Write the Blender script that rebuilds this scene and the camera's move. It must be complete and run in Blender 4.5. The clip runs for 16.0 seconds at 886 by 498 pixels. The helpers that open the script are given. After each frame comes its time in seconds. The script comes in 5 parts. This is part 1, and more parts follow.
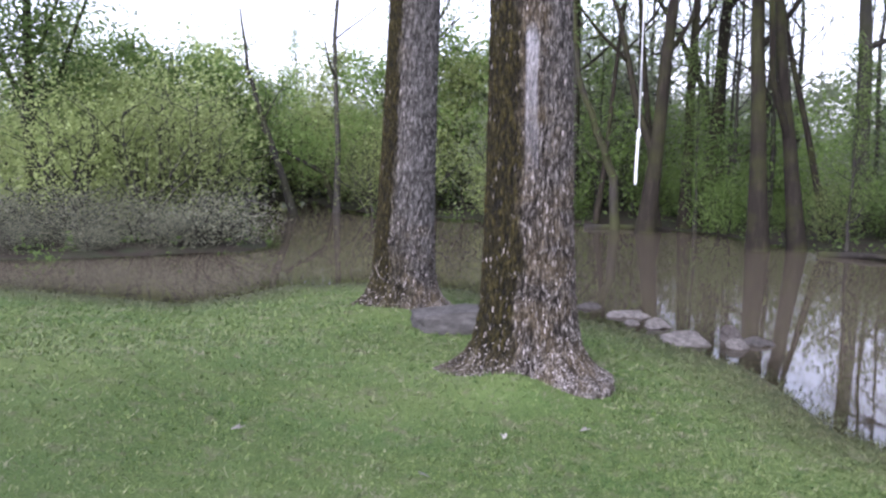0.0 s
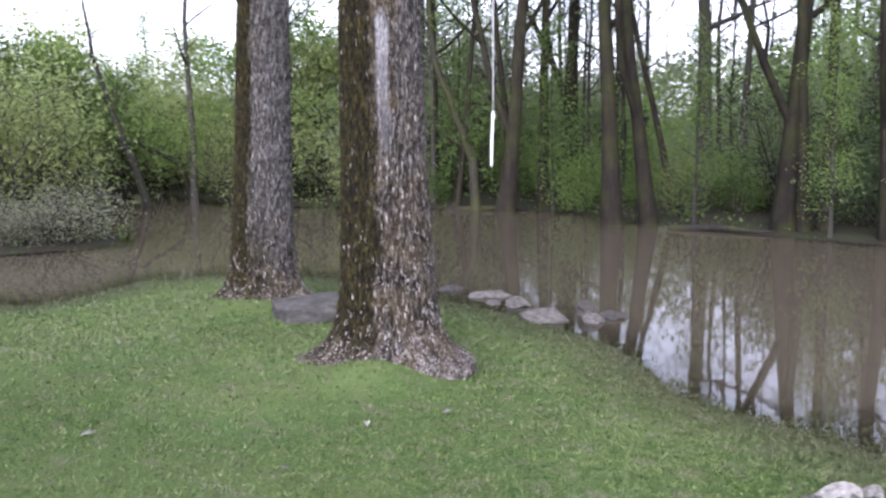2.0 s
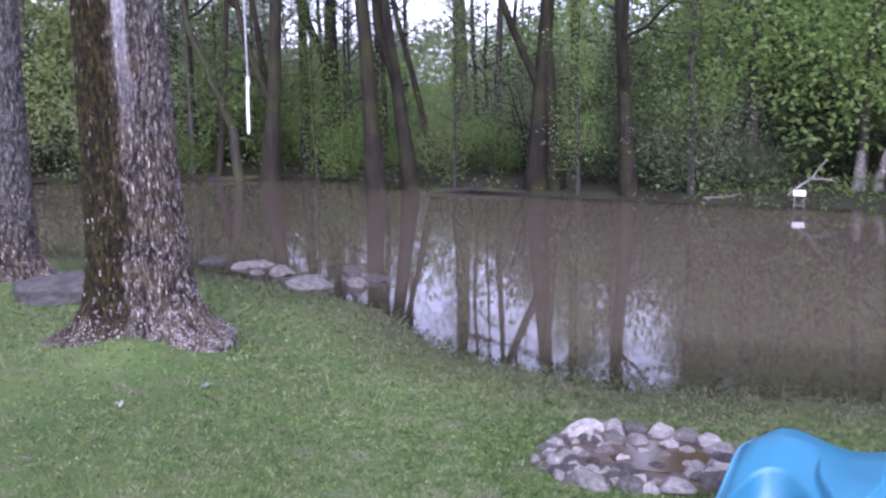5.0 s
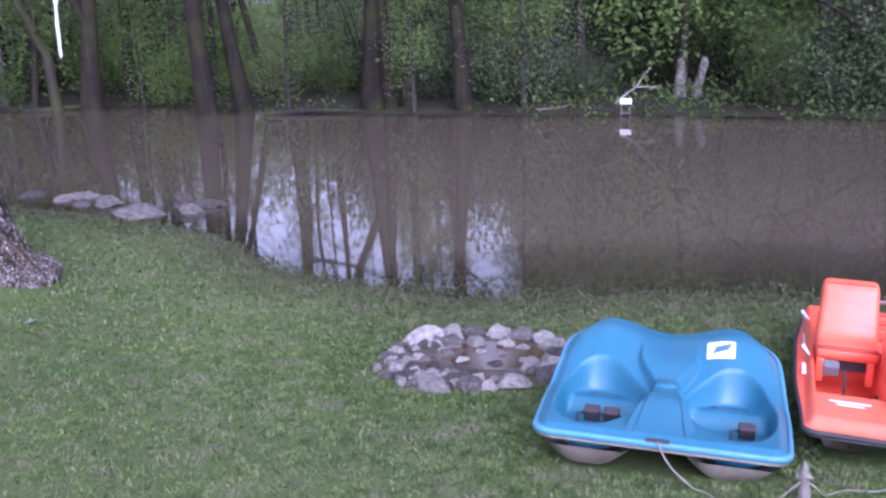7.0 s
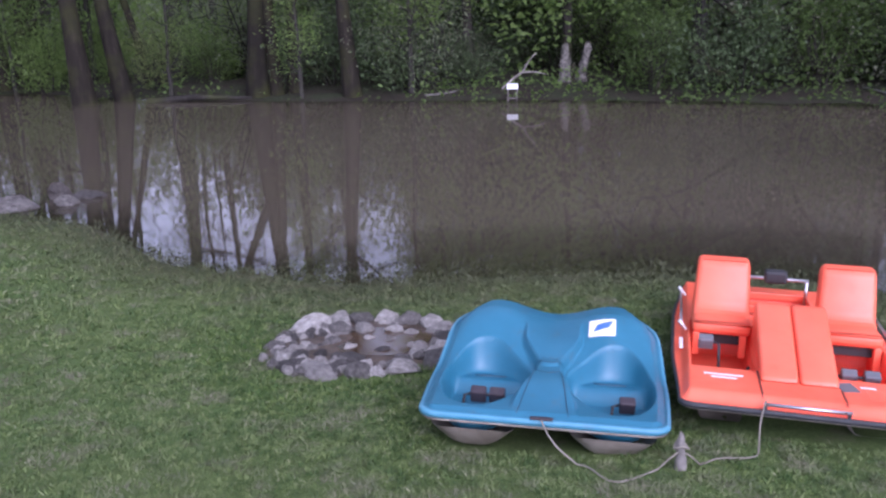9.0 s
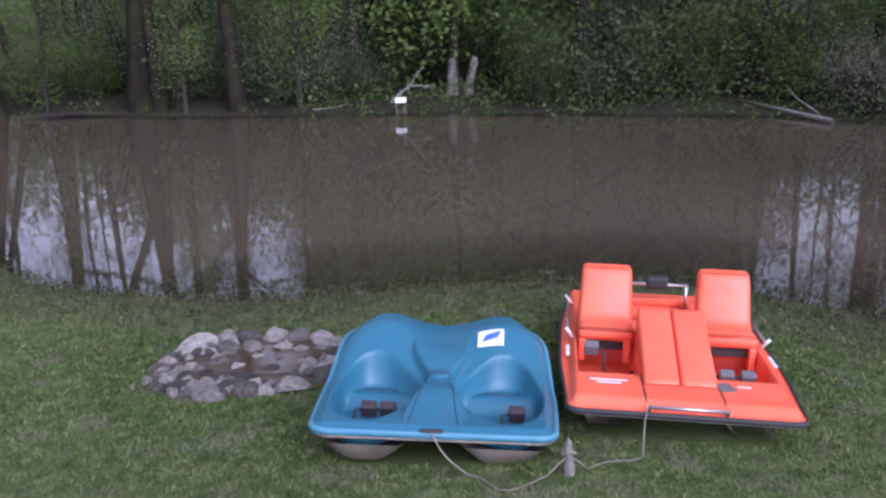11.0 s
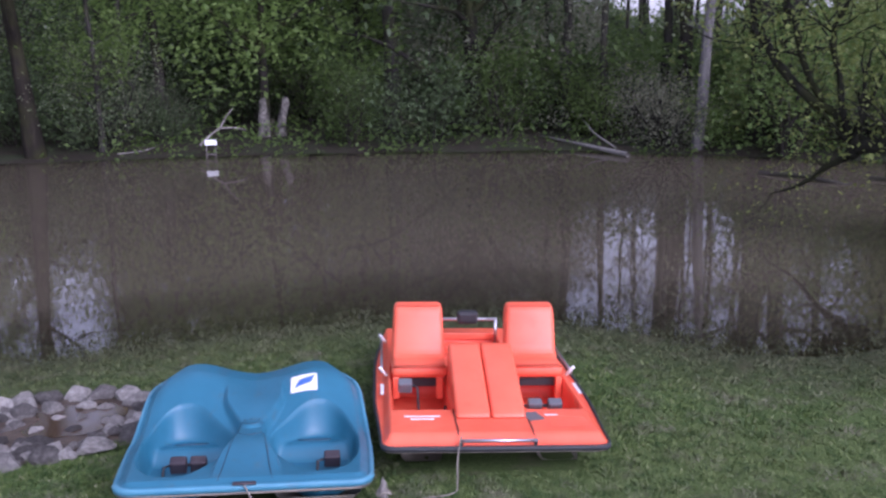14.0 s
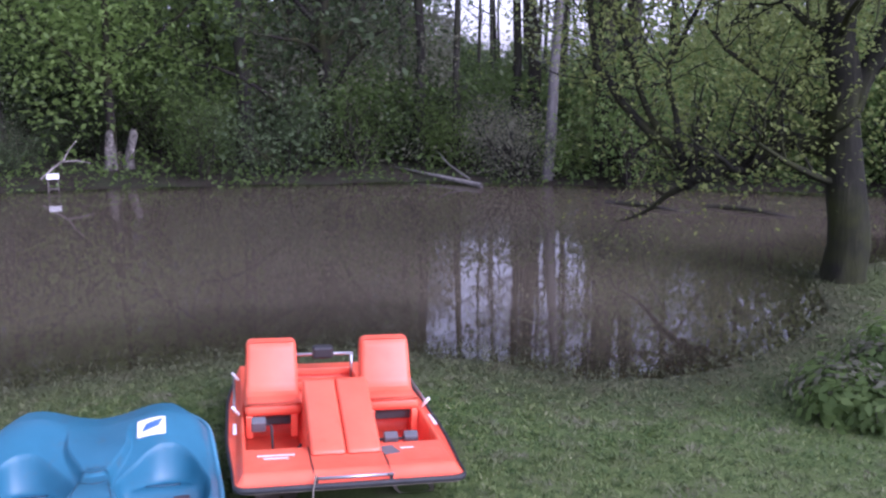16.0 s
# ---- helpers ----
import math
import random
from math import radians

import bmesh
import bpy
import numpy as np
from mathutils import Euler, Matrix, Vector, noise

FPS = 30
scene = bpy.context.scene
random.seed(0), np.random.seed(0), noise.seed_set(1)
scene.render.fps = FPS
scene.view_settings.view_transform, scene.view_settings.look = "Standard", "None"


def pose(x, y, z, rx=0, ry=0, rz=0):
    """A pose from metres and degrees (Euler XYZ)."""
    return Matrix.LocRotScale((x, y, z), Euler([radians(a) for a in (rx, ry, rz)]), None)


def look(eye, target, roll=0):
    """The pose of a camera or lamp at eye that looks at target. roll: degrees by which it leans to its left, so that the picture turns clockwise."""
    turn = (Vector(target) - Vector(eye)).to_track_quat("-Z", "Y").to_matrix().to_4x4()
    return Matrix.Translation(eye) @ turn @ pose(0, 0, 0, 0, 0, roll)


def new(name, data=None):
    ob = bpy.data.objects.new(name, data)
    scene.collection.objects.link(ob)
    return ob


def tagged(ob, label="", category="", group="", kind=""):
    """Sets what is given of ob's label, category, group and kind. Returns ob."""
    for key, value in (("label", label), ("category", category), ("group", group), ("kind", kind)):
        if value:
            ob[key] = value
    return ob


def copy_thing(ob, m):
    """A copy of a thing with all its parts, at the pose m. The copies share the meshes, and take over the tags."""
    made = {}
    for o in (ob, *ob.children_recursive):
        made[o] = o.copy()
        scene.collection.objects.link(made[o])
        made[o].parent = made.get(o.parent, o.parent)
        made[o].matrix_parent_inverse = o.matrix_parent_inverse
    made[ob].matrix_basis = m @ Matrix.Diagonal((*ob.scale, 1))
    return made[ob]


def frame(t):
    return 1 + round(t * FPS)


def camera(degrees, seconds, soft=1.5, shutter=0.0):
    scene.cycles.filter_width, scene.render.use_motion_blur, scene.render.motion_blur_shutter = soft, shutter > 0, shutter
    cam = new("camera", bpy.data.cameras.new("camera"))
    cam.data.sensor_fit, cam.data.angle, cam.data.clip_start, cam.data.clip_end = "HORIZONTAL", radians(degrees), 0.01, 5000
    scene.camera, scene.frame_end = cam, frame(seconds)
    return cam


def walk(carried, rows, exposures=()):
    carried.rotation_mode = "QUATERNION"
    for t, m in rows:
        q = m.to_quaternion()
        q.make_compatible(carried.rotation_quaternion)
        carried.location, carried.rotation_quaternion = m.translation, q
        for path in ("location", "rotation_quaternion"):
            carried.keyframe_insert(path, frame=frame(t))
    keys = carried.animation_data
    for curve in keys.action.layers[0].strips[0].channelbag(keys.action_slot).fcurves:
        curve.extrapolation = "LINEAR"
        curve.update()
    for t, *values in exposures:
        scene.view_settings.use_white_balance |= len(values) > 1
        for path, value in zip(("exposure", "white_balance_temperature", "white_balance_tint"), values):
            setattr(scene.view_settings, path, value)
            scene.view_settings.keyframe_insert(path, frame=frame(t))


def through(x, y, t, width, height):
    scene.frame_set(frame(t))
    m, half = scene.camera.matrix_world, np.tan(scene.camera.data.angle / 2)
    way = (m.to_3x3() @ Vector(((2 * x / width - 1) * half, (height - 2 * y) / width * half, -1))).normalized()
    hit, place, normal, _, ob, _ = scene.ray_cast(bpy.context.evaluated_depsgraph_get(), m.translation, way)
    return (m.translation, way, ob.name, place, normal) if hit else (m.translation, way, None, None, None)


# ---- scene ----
cam = camera(50.28, 16.0, soft=2.4, shutter=0.4)
PATH = [
    (0.0, -0.293, 0.068, 2.617, 82.83, -0.68, -5.78),
    (0.5, -0.280, 0.070, 2.619, 83.07, -0.52, -7.52),
    (1.0, -0.253, 0.066, 2.625, 82.80, -0.34, -9.66),
    (1.5, -0.221, 0.067, 2.628, 82.53, 0.15, -11.94),
    (2.0, -0.204, 0.066, 2.630, 81.91, 0.56, -14.06),
    (2.5, -0.178, 0.075, 2.637, 81.70, 0.56, -16.70),
    (3.0, -0.146, 0.066, 2.614, 81.49, 0.28, -18.90),
    (3.5, -0.123, 0.054, 2.610, 81.15, 0.01, -21.10),
    (4.0, -0.120, 0.054, 2.610, 80.93, -0.14, -23.51),
    (4.2, -0.119, 0.040, 2.611, 80.84, 0.08, -24.44),
    (6.3, -0.009, 0.023, 2.518, 77.14, 1.40, -35.01),
    (6.5, -0.008, 0.018, 2.510, 76.60, 1.43, -36.15),
    (7.0, 0.000, 0.000, 2.500, 74.94, 2.04, -37.85),
    (7.5, 0.014, -0.011, 2.488, 74.01, 2.11, -39.92),
    (8.0, 0.030, -0.021, 2.483, 74.12, 2.70, -41.98),
    (8.5, 0.044, -0.019, 2.480, 73.88, 2.20, -43.29),
    (8.7, 0.049, -0.021, 2.480, 73.91, 1.91, -43.69),
    (10.8, 0.101, -0.042, 2.481, 74.36, 1.38, -50.20),
    (11.0, 0.091, -0.046, 2.475, 74.60, 1.25, -50.94),
    (11.5, 0.102, -0.060, 2.479, 74.83, 1.26, -53.13),
    (12.0, 0.102, -0.074, 2.487, 75.73, 1.38, -55.10),
    (12.5, 0.106, -0.084, 2.488, 76.11, 1.22, -56.84),
    (13.0, 0.106, -0.095, 2.495, 76.43, 1.15, -58.01),
    (13.5, 0.115, -0.112, 2.498, 76.44, 1.07, -60.06),
    (14.0, 0.117, -0.125, 2.504, 76.67, 1.05, -61.98),
    (14.5, 0.127, -0.134, 2.504, 76.95, 1.08, -64.55),
    (15.0, 0.121, -0.150, 2.511, 77.79, 0.77, -67.15),
    (15.5, 0.122, -0.161, 2.520, 78.43, 0.69, -68.96),
    (16.0, 0.127, -0.171, 2.523, 78.42, 0.39, -70.51),
]
walk(cam, [(t, pose(x, y, z, rx, ry, rz)) for t, x, y, z, rx, ry, rz in PATH],
     exposures=[(0.0, 1.6, 5600, 27), (3.5, 1.62, 5750, 24), (4.1, 1.62, 5400, 35), (6.3, 1.6, 5180, 43), (7.0, 1.5, 5100, 45), (7.5, 1.3, 5100, 44), (8.5, 1.2, 5280, 39), (8.7, 1.14, 5300, 38), (10.8, 0.88, 5420, 34), (12.0, 0.8, 5350, 37), (12.5, 0.78, 5400, 35), (13.0, 0.8, 5620, 29), (14.0, 0.83, 5350, 38), (14.5, 0.85, 5800, 26), (15.0, 1.0, 5550, 32), (16.0, 1.14, 5250, 42)])

# ---- light: an overcast spring evening ----
world = bpy.data.worlds.new("sky")
scene.world = world
world.use_nodes = True
wt = world.node_tree
sky = wt.nodes.new("ShaderNodeTexSky")
sky.sky_type, sky.sun_disc = "NISHITA", False
sky.sun_elevation, sky.sun_rotation = radians(34), radians(205)
sky.air_density, sky.dust_density, sky.ozone_density = 1.0, 1.5, 1.0
pale = wt.nodes.new("ShaderNodeHueSaturation")
pale.inputs["Saturation"].default_value = 0.25
wt.links.new(sky.outputs[0], pale.inputs["Color"])
wt.links.new(pale.outputs[0], wt.nodes["Background"].inputs["Color"])
wt.nodes["Background"].inputs["Strength"].default_value = 0.15
sun = new("sun", bpy.data.lights.new("sun", "SUN"))
sun.data.energy, sun.data.angle, sun.data.color = 1.4, radians(50), (1.0, 0.97, 0.92)
sun.matrix_world = look((-17, -36, 27), (0, 0, 0))


# ---- node helpers ----
class Nodes:
    """A short way to wire a node material."""

    def __init__(self, name):
        self.mat = bpy.data.materials.new(name)
        self.mat.use_nodes = True
        self.t = self.mat.node_tree
        self.t.nodes.clear()
        self.out = self.t.nodes.new("ShaderNodeOutputMaterial")

    def add(self, kind, **sets):
        n = self.t.nodes.new(kind)
        for key, value in sets.items():
            if key == "op":
                n.operation = value
            elif key == "blend":
                n.data_type, n.blend_type = "RGBA", value
            elif key == "attr":
                n.attribute_name = value
        return n

    def put(self, socket, value):
        if hasattr(value, "is_linked"):
            self.t.links.new(value, socket)
        else:
            socket.default_value = value

    def coords(self, scale=(1, 1, 1)):
        c, m = self.add("ShaderNodeTexCoord"), self.add("ShaderNodeMapping")
        self.put(m.inputs["Vector"], c.outputs["Object"])
        m.inputs["Scale"].default_value = scale
        return m.outputs[0]

    def noise(self, scale, detail=4, rough=0.6, vector=None):
        n = self.add("ShaderNodeTexNoise")
        n.inputs["Scale"].default_value, n.inputs["Detail"].default_value, n.inputs["Roughness"].default_value = scale, detail, rough
        self.put(n.inputs["Vector"], vector if vector is not None else self.coords())
        return n.outputs["Fac"]

    def add_noise_vector(self, scale):
        n = self.add("ShaderNodeTexNoise")
        n.inputs["Scale"].default_value = scale
        self.put(n.inputs["Vector"], self.coords((2, 2, 1)))
        return n.outputs["Color"]

    def ramp(self, fac, *stops):
        n = self.add("ShaderNodeValToRGB")
        e = n.color_ramp.elements
        while len(e) < len(stops):
            e.new(0.5)
        for el, (pos, col) in zip(e, stops):
            el.position, el.color = pos, (*col, 1) if len(col) == 3 else col
        self.put(n.inputs[0], fac)
        return n.outputs[0]

    def mix(self, fac, a, b, blend="MIX"):
        n = self.add("ShaderNodeMix", blend=blend)
        self.put(n.inputs["Factor"], fac)
        for sock, v in ((n.inputs[6], a), (n.inputs[7], b)):
            self.put(sock, (*v, 1) if isinstance(v, tuple) and len(v) == 3 else v)
        return n.outputs[2]

    def math(self, op, a, b=0.0):
        n = self.add("ShaderNodeMath", op=op)
        self.put(n.inputs[0], a)
        self.put(n.inputs[1], b)
        return n.outputs[0]

    def bump(self, height, strength=0.4, distance=0.02):
        n = self.add("ShaderNodeBump")
        n.inputs["Strength"].default_value, n.inputs["Distance"].default_value = strength, distance
        self.put(n.inputs["Height"], height)
        return n.outputs[0]

    def island(self):
        return self.add("ShaderNodeNewGeometry").outputs["Random Per Island"]

    def chance(self):
        return self.add("ShaderNodeObjectInfo").outputs["Random"]

    def attribute(self, name):
        return self.add("ShaderNodeAttribute", attr=name).outputs["Fac"]

    def surface(self, color, rough=0.7, normal=None, metal=0.0, spec=0.5, **more):
        p = self.add("ShaderNodeBsdfPrincipled")
        self.put(p.inputs["Base Color"], (*color, 1) if isinstance(color, tuple) and len(color) == 3 else color)
        self.put(p.inputs["Roughness"], rough)
        self.put(p.inputs["Metallic"], metal)
        self.put(p.inputs["Specular IOR Level"], spec)
        if normal is not None:
            self.put(p.inputs["Normal"], normal)
        for key, value in more.items():
            self.put(p.inputs[key], value)
        return p.outputs[0]

    def done(self, shader):
        self.t.links.new(shader, self.out.inputs["Surface"])
        return self.mat


def tint(c, k):
    return tuple(min(1, v * k) for v in c)


def leaf_material(name, dark, light, through=0.66):
    n = Nodes(name)
    grain = n.noise(0.6, 3)
    col = n.mix(n.island(), dark, light)
    col = n.mix(grain, col, tint(light, 0.8))
    hsv = n.add("ShaderNodeHueSaturation")
    n.put(hsv.inputs["Color"], col)
    n.put(hsv.inputs["Value"], n.math("ADD", n.math("MULTIPLY", n.chance(), 0.5), 0.75))
    col = hsv.outputs[0]
    tr = n.add("ShaderNodeBsdfTranslucent")
    n.put(tr.inputs["Color"], col)
    m = n.add("ShaderNodeMixShader")
    m.inputs[0].default_value = through
    n.t.links.new(n.surface(col, 0.55, spec=0.3), m.inputs[1])
    n.t.links.new(tr.outputs[0], m.inputs[2])
    return n.done(m.outputs[0])


def bark_material(name, dark, light, scale=1.0, moss=0.0):
    n = Nodes(name)
    v = n.coords((scale * 9, scale * 9, scale * 1.6))
    ridge = n.noise(1.4, 5, 0.7, v)
    patch = n.noise(0.5 * scale, 3)
    col = n.ramp(ridge, (0.3, tint(dark, 0.55)), (0.52, dark), (0.7, light))
    col = n.mix(n.math("MULTIPLY", patch, 0.6), col, tint(light, 0.6))
    hsv = n.add("ShaderNodeHueSaturation")
    n.put(hsv.inputs["Color"], col)
    n.put(hsv.inputs["Value"], n.math("ADD", n.math("MULTIPLY", n.chance(), 0.6), 0.5))
    col = hsv.outputs[0]
    if moss:
        green = n.ramp(n.noise(1.1, 4), (0.45, (0, 0, 0)), (0.62, (1, 1, 1)))
        col = n.mix(n.math("MULTIPLY", green, moss), col, (0.05, 0.06, 0.012))
    return n.done(n.surface(col, 0.9, n.bump(ridge, 0.8, 0.03), spec=0.2))


LEAF_BRIGHT = leaf_material("leaf_bright", (0.115, 0.195, 0.05), (0.27, 0.38, 0.11))
LEAF_MID = leaf_material("leaf_mid", (0.085, 0.15, 0.042), (0.19, 0.275, 0.082))
LEAF_PALE = leaf_material("leaf_pale", (0.2, 0.25, 0.13), (0.37, 0.42, 0.25))
LEAF_LIME = leaf_material("leaf_lime", (0.2, 0.26, 0.085), (0.4, 0.47, 0.18))
LEAF_WILLOW = leaf_material("leaf_willow", (0.14, 0.185, 0.045), (0.31, 0.37, 0.11))
LEAF_GREY = leaf_material("leaf_grey", (0.16, 0.17, 0.115), (0.31, 0.315, 0.215))
LEAF_DARK = leaf_material("leaf_dark", (0.045, 0.074, 0.032), (0.11, 0.155, 0.065), 0.45)
BARK_DARK = bark_material("bark_dark", (0.036, 0.031, 0.025), (0.08, 0.071, 0.06), moss=0.5)
BARK_GREY = bark_material("bark_grey", (0.042, 0.038, 0.032), (0.098, 0.092, 0.079), moss=0.3)
BARK_BLACK = bark_material("bark_black", (0.014, 0.014, 0.009), (0.036, 0.035, 0.023), moss=0.5)
BARK_BROWN = bark_material("bark_brown", (0.02, 0.016, 0.011), (0.05, 0.041, 0.03), moss=0.35)
BARK_PALE = bark_material("bark_pale", (0.17, 0.16, 0.15), (0.3, 0.285, 0.27))


def ground_material():
    n = Nodes("lawn")
    kind = n.attribute("wood")
    fine, mid, wide = n.noise(55, 5, 0.75), n.noise(4.5, 4), n.noise(0.7, 3)
    grass = n.ramp(fine, (0.36, (0.016, 0.034, 0.007)), (0.5, (0.062, 0.1, 0.024)), (0.66, (0.155, 0.2, 0.065)))
    grass = n.mix(n.ramp(wide, (0.4, (0, 0, 0)), (0.65, (1, 1, 1))), grass, n.mix(0.5, grass, (0.06, 0.12, 0.03)))
    grass = n.mix(n.ramp(n.noise(0.33, 4), (0.38, (0, 0, 0)), (0.64, (0.6, 0.6, 0.6))), grass, (0.142, 0.18, 0.058))
    grass = n.mix(n.ramp(mid, (0.55, (0, 0, 0)), (0.72, (0.75, 0.75, 0.75))), grass, (0.135, 0.125, 0.075))
    wet = n.attribute("wet")
    grass = n.mix(wet, grass, n.mix(n.ramp(mid, (0.4, (0, 0, 0)), (0.6, (1, 1, 1))), (0.032, 0.036, 0.016), (0.06, 0.055, 0.03)))
    litter = n.ramp(n.noise(9, 5, 0.7), (0.35, (0.014, 0.011, 0.008)), (0.55, (0.036, 0.029, 0.02)), (0.75, (0.07, 0.058, 0.04)))
    litter = n.mix(n.ramp(n.noise(1.3, 4), (0.45, (0, 0, 0)), (0.6, (0.6, 0.6, 0.6))), litter, (0.032, 0.046, 0.018))
    col = n.mix(kind, grass, litter)
    return n.done(n.surface(col, 0.9, n.bump(fine, 0.6, 0.02), spec=0.2))


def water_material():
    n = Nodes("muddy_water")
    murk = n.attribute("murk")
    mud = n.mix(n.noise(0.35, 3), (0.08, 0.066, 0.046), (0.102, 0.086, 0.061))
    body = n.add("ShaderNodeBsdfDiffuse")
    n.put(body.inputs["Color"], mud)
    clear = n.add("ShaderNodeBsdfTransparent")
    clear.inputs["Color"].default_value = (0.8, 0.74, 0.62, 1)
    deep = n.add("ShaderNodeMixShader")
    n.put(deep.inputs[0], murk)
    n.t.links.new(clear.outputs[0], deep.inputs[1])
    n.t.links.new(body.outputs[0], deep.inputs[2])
    ripple = n.bump(n.noise(1.6, 3, 0.5, n.coords((1, 1.6, 1))), 0.02, 0.05)
    gloss = n.add("ShaderNodeBsdfGlossy")
    gloss.inputs["Roughness"].default_value = 0.027
    n.put(gloss.inputs["Normal"], ripple)
    fres = n.add("ShaderNodeFresnel")
    fres.inputs["IOR"].default_value = 1.45
    n.put(fres.inputs["Normal"], ripple)
    top = n.add("ShaderNodeMixShader")
    n.t.links.new(fres.outputs[0], top.inputs[0])
    n.t.links.new(deep.outputs[0], top.inputs[1])
    n.t.links.new(gloss.outputs[0], top.inputs[2])
    return n.done(top.outputs[0])


GROUND, WATER = ground_material(), water_material()


# ---- mesh helpers ----
def mesh_from(name, verts, faces, material, smooth=True):
    me = bpy.data.meshes.new(name)
    me.from_pydata([tuple(v) for v in verts], [], faces)
    me.materials.append(material)
    if smooth:
        me.shade_smooth()
    me.update()
    return me


def grid_mesh(name, X, Y, Z, material):
    """A sheet from three arrays of rows and columns."""
    r, c = X.shape
    me = bpy.data.meshes.new(name)
    me.vertices.add(r * c)
    me.vertices.foreach_set("co", np.stack([X, Y, Z], -1).astype(np.float32).ravel())
    i = (np.arange(r - 1)[:, None] * c + np.arange(c - 1)[None]).ravel()
    quads = np.stack([i, i + 1, i + c + 1, i + c], 1).astype(np.int32)
    me.loops.add(quads.size)
    me.loops.foreach_set("vertex_index", quads.ravel())
    me.polygons.add(len(quads))
    me.polygons.foreach_set("loop_start", np.arange(0, quads.size, 4, dtype=np.int32))
    me.materials.append(material)
    me.update(calc_edges=True)
    me.shade_smooth()
    return me


def polys_mesh(name, corners, material):
    """Loose faces: corners is (faces, corners of each, 3)."""
    f, k, _ = corners.shape
    me = bpy.data.meshes.new(name)
    me.vertices.add(f * k)
    me.vertices.foreach_set("co", corners.astype(np.float32).ravel())
    me.loops.add(f * k)
    me.loops.foreach_set("vertex_index", np.arange(f * k, dtype=np.int32))
    me.polygons.add(f)
    me.polygons.foreach_set("loop_start", np.arange(0, f * k, k, dtype=np.int32))
    me.materials.append(material)
    me.update(calc_edges=True)
    return me


def point_values(me, name, values):
    a = me.attributes.new(name, "FLOAT", "POINT")
    a.data.foreach_set("value", np.asarray(values, np.float32).ravel())


def child(name, me, parent, label=""):
    ob = new(name, me)
    ob.parent = parent
    return tagged(ob, label) if label else ob


def part(name, bm, material, parent, label=""):
    me = bpy.data.meshes.new(name)
    bm.to_mesh(me)
    bm.free()
    me.materials.append(material)
    return child(name, me, parent, label)


# ---- the ground and the flood ----
SHORE = [(-70, 15.5), (-14, 16.4), (-5.8, 15.75), (-4.2, 15.0), (-2.7, 14.3), (-2.0, 14.9), (-1.3, 15.9), (0.3, 16.2), (1.7, 15.4), (2.9, 13.2), (3.75, 11.6), (4.2, 9.8), (4.1, 7.8), (4.35, 7.1),
         (4.75, 6.0), (5.76, 5.15), (6.65, 4.3), (7.3, 3.2), (7.45, 2.0), (7.25, 1.2), (7.5, 0.5), (8.0, 0.05), (8.9, -0.45), (10.0, -0.75), (11.9, -0.6), (13.2, -2.0), (15, -6), (22, -30), (60, -110),
         (75, -110), (30, -30), (19.5, -8), (18.4, -0.8), (18.3, 3.4), (17.9, 6.4), (16.4, 9.8), (14.7, 12.9), (12.4, 16.1), (10.9, 18.6), (9.9, 20.8), (9.2, 23.6), (7.7, 25.2),
         (3.8, 26.7), (0.8, 28.2), (-0.6, 30.6), (-1.6, 34), (-3.4, 34), (-3.9, 30), (-2.6, 24), (-1.9, 21.4), (-2.4, 20.3), (-6, 19.1), (-14, 18.8), (-70, 20)]
def shore_distance(x, y):
    x = np.asarray(x, float); y = np.asarray(y, float)
    d = np.full(x.shape, 1e9); inside = np.zeros(x.shape, bool)
    n = len(SHORE)
    for i in range(n):
        ax, ay = SHORE[i]; bx, by = SHORE[(i + 1) % n]
        ux, uy = bx - ax, by - ay
        k = np.clip(((x - ax) * ux + (y - ay) * uy) / (ux * ux + uy * uy), 0, 1)
        d = np.minimum(d, np.hypot(x - ax - k * ux, y - ay - k * uy))
        cross = (ay > y) != (by > y)
        if abs(uy) > 1e-9:
            inside ^= cross & (x < ax + (y - ay) / uy * ux)
    return np.where(inside, -d, d)


def home_side(x, y):
    x, y = np.asarray(x), np.asarray(y)
    return (y < 17.3 - np.clip(x - 2, 0, 99) * 1.15) & (x < 14.3 + np.clip(-1.5 - y, 0, 999) * 0.45)


def degrees_of(x, y):
    return math.degrees(math.atan2(x, y))


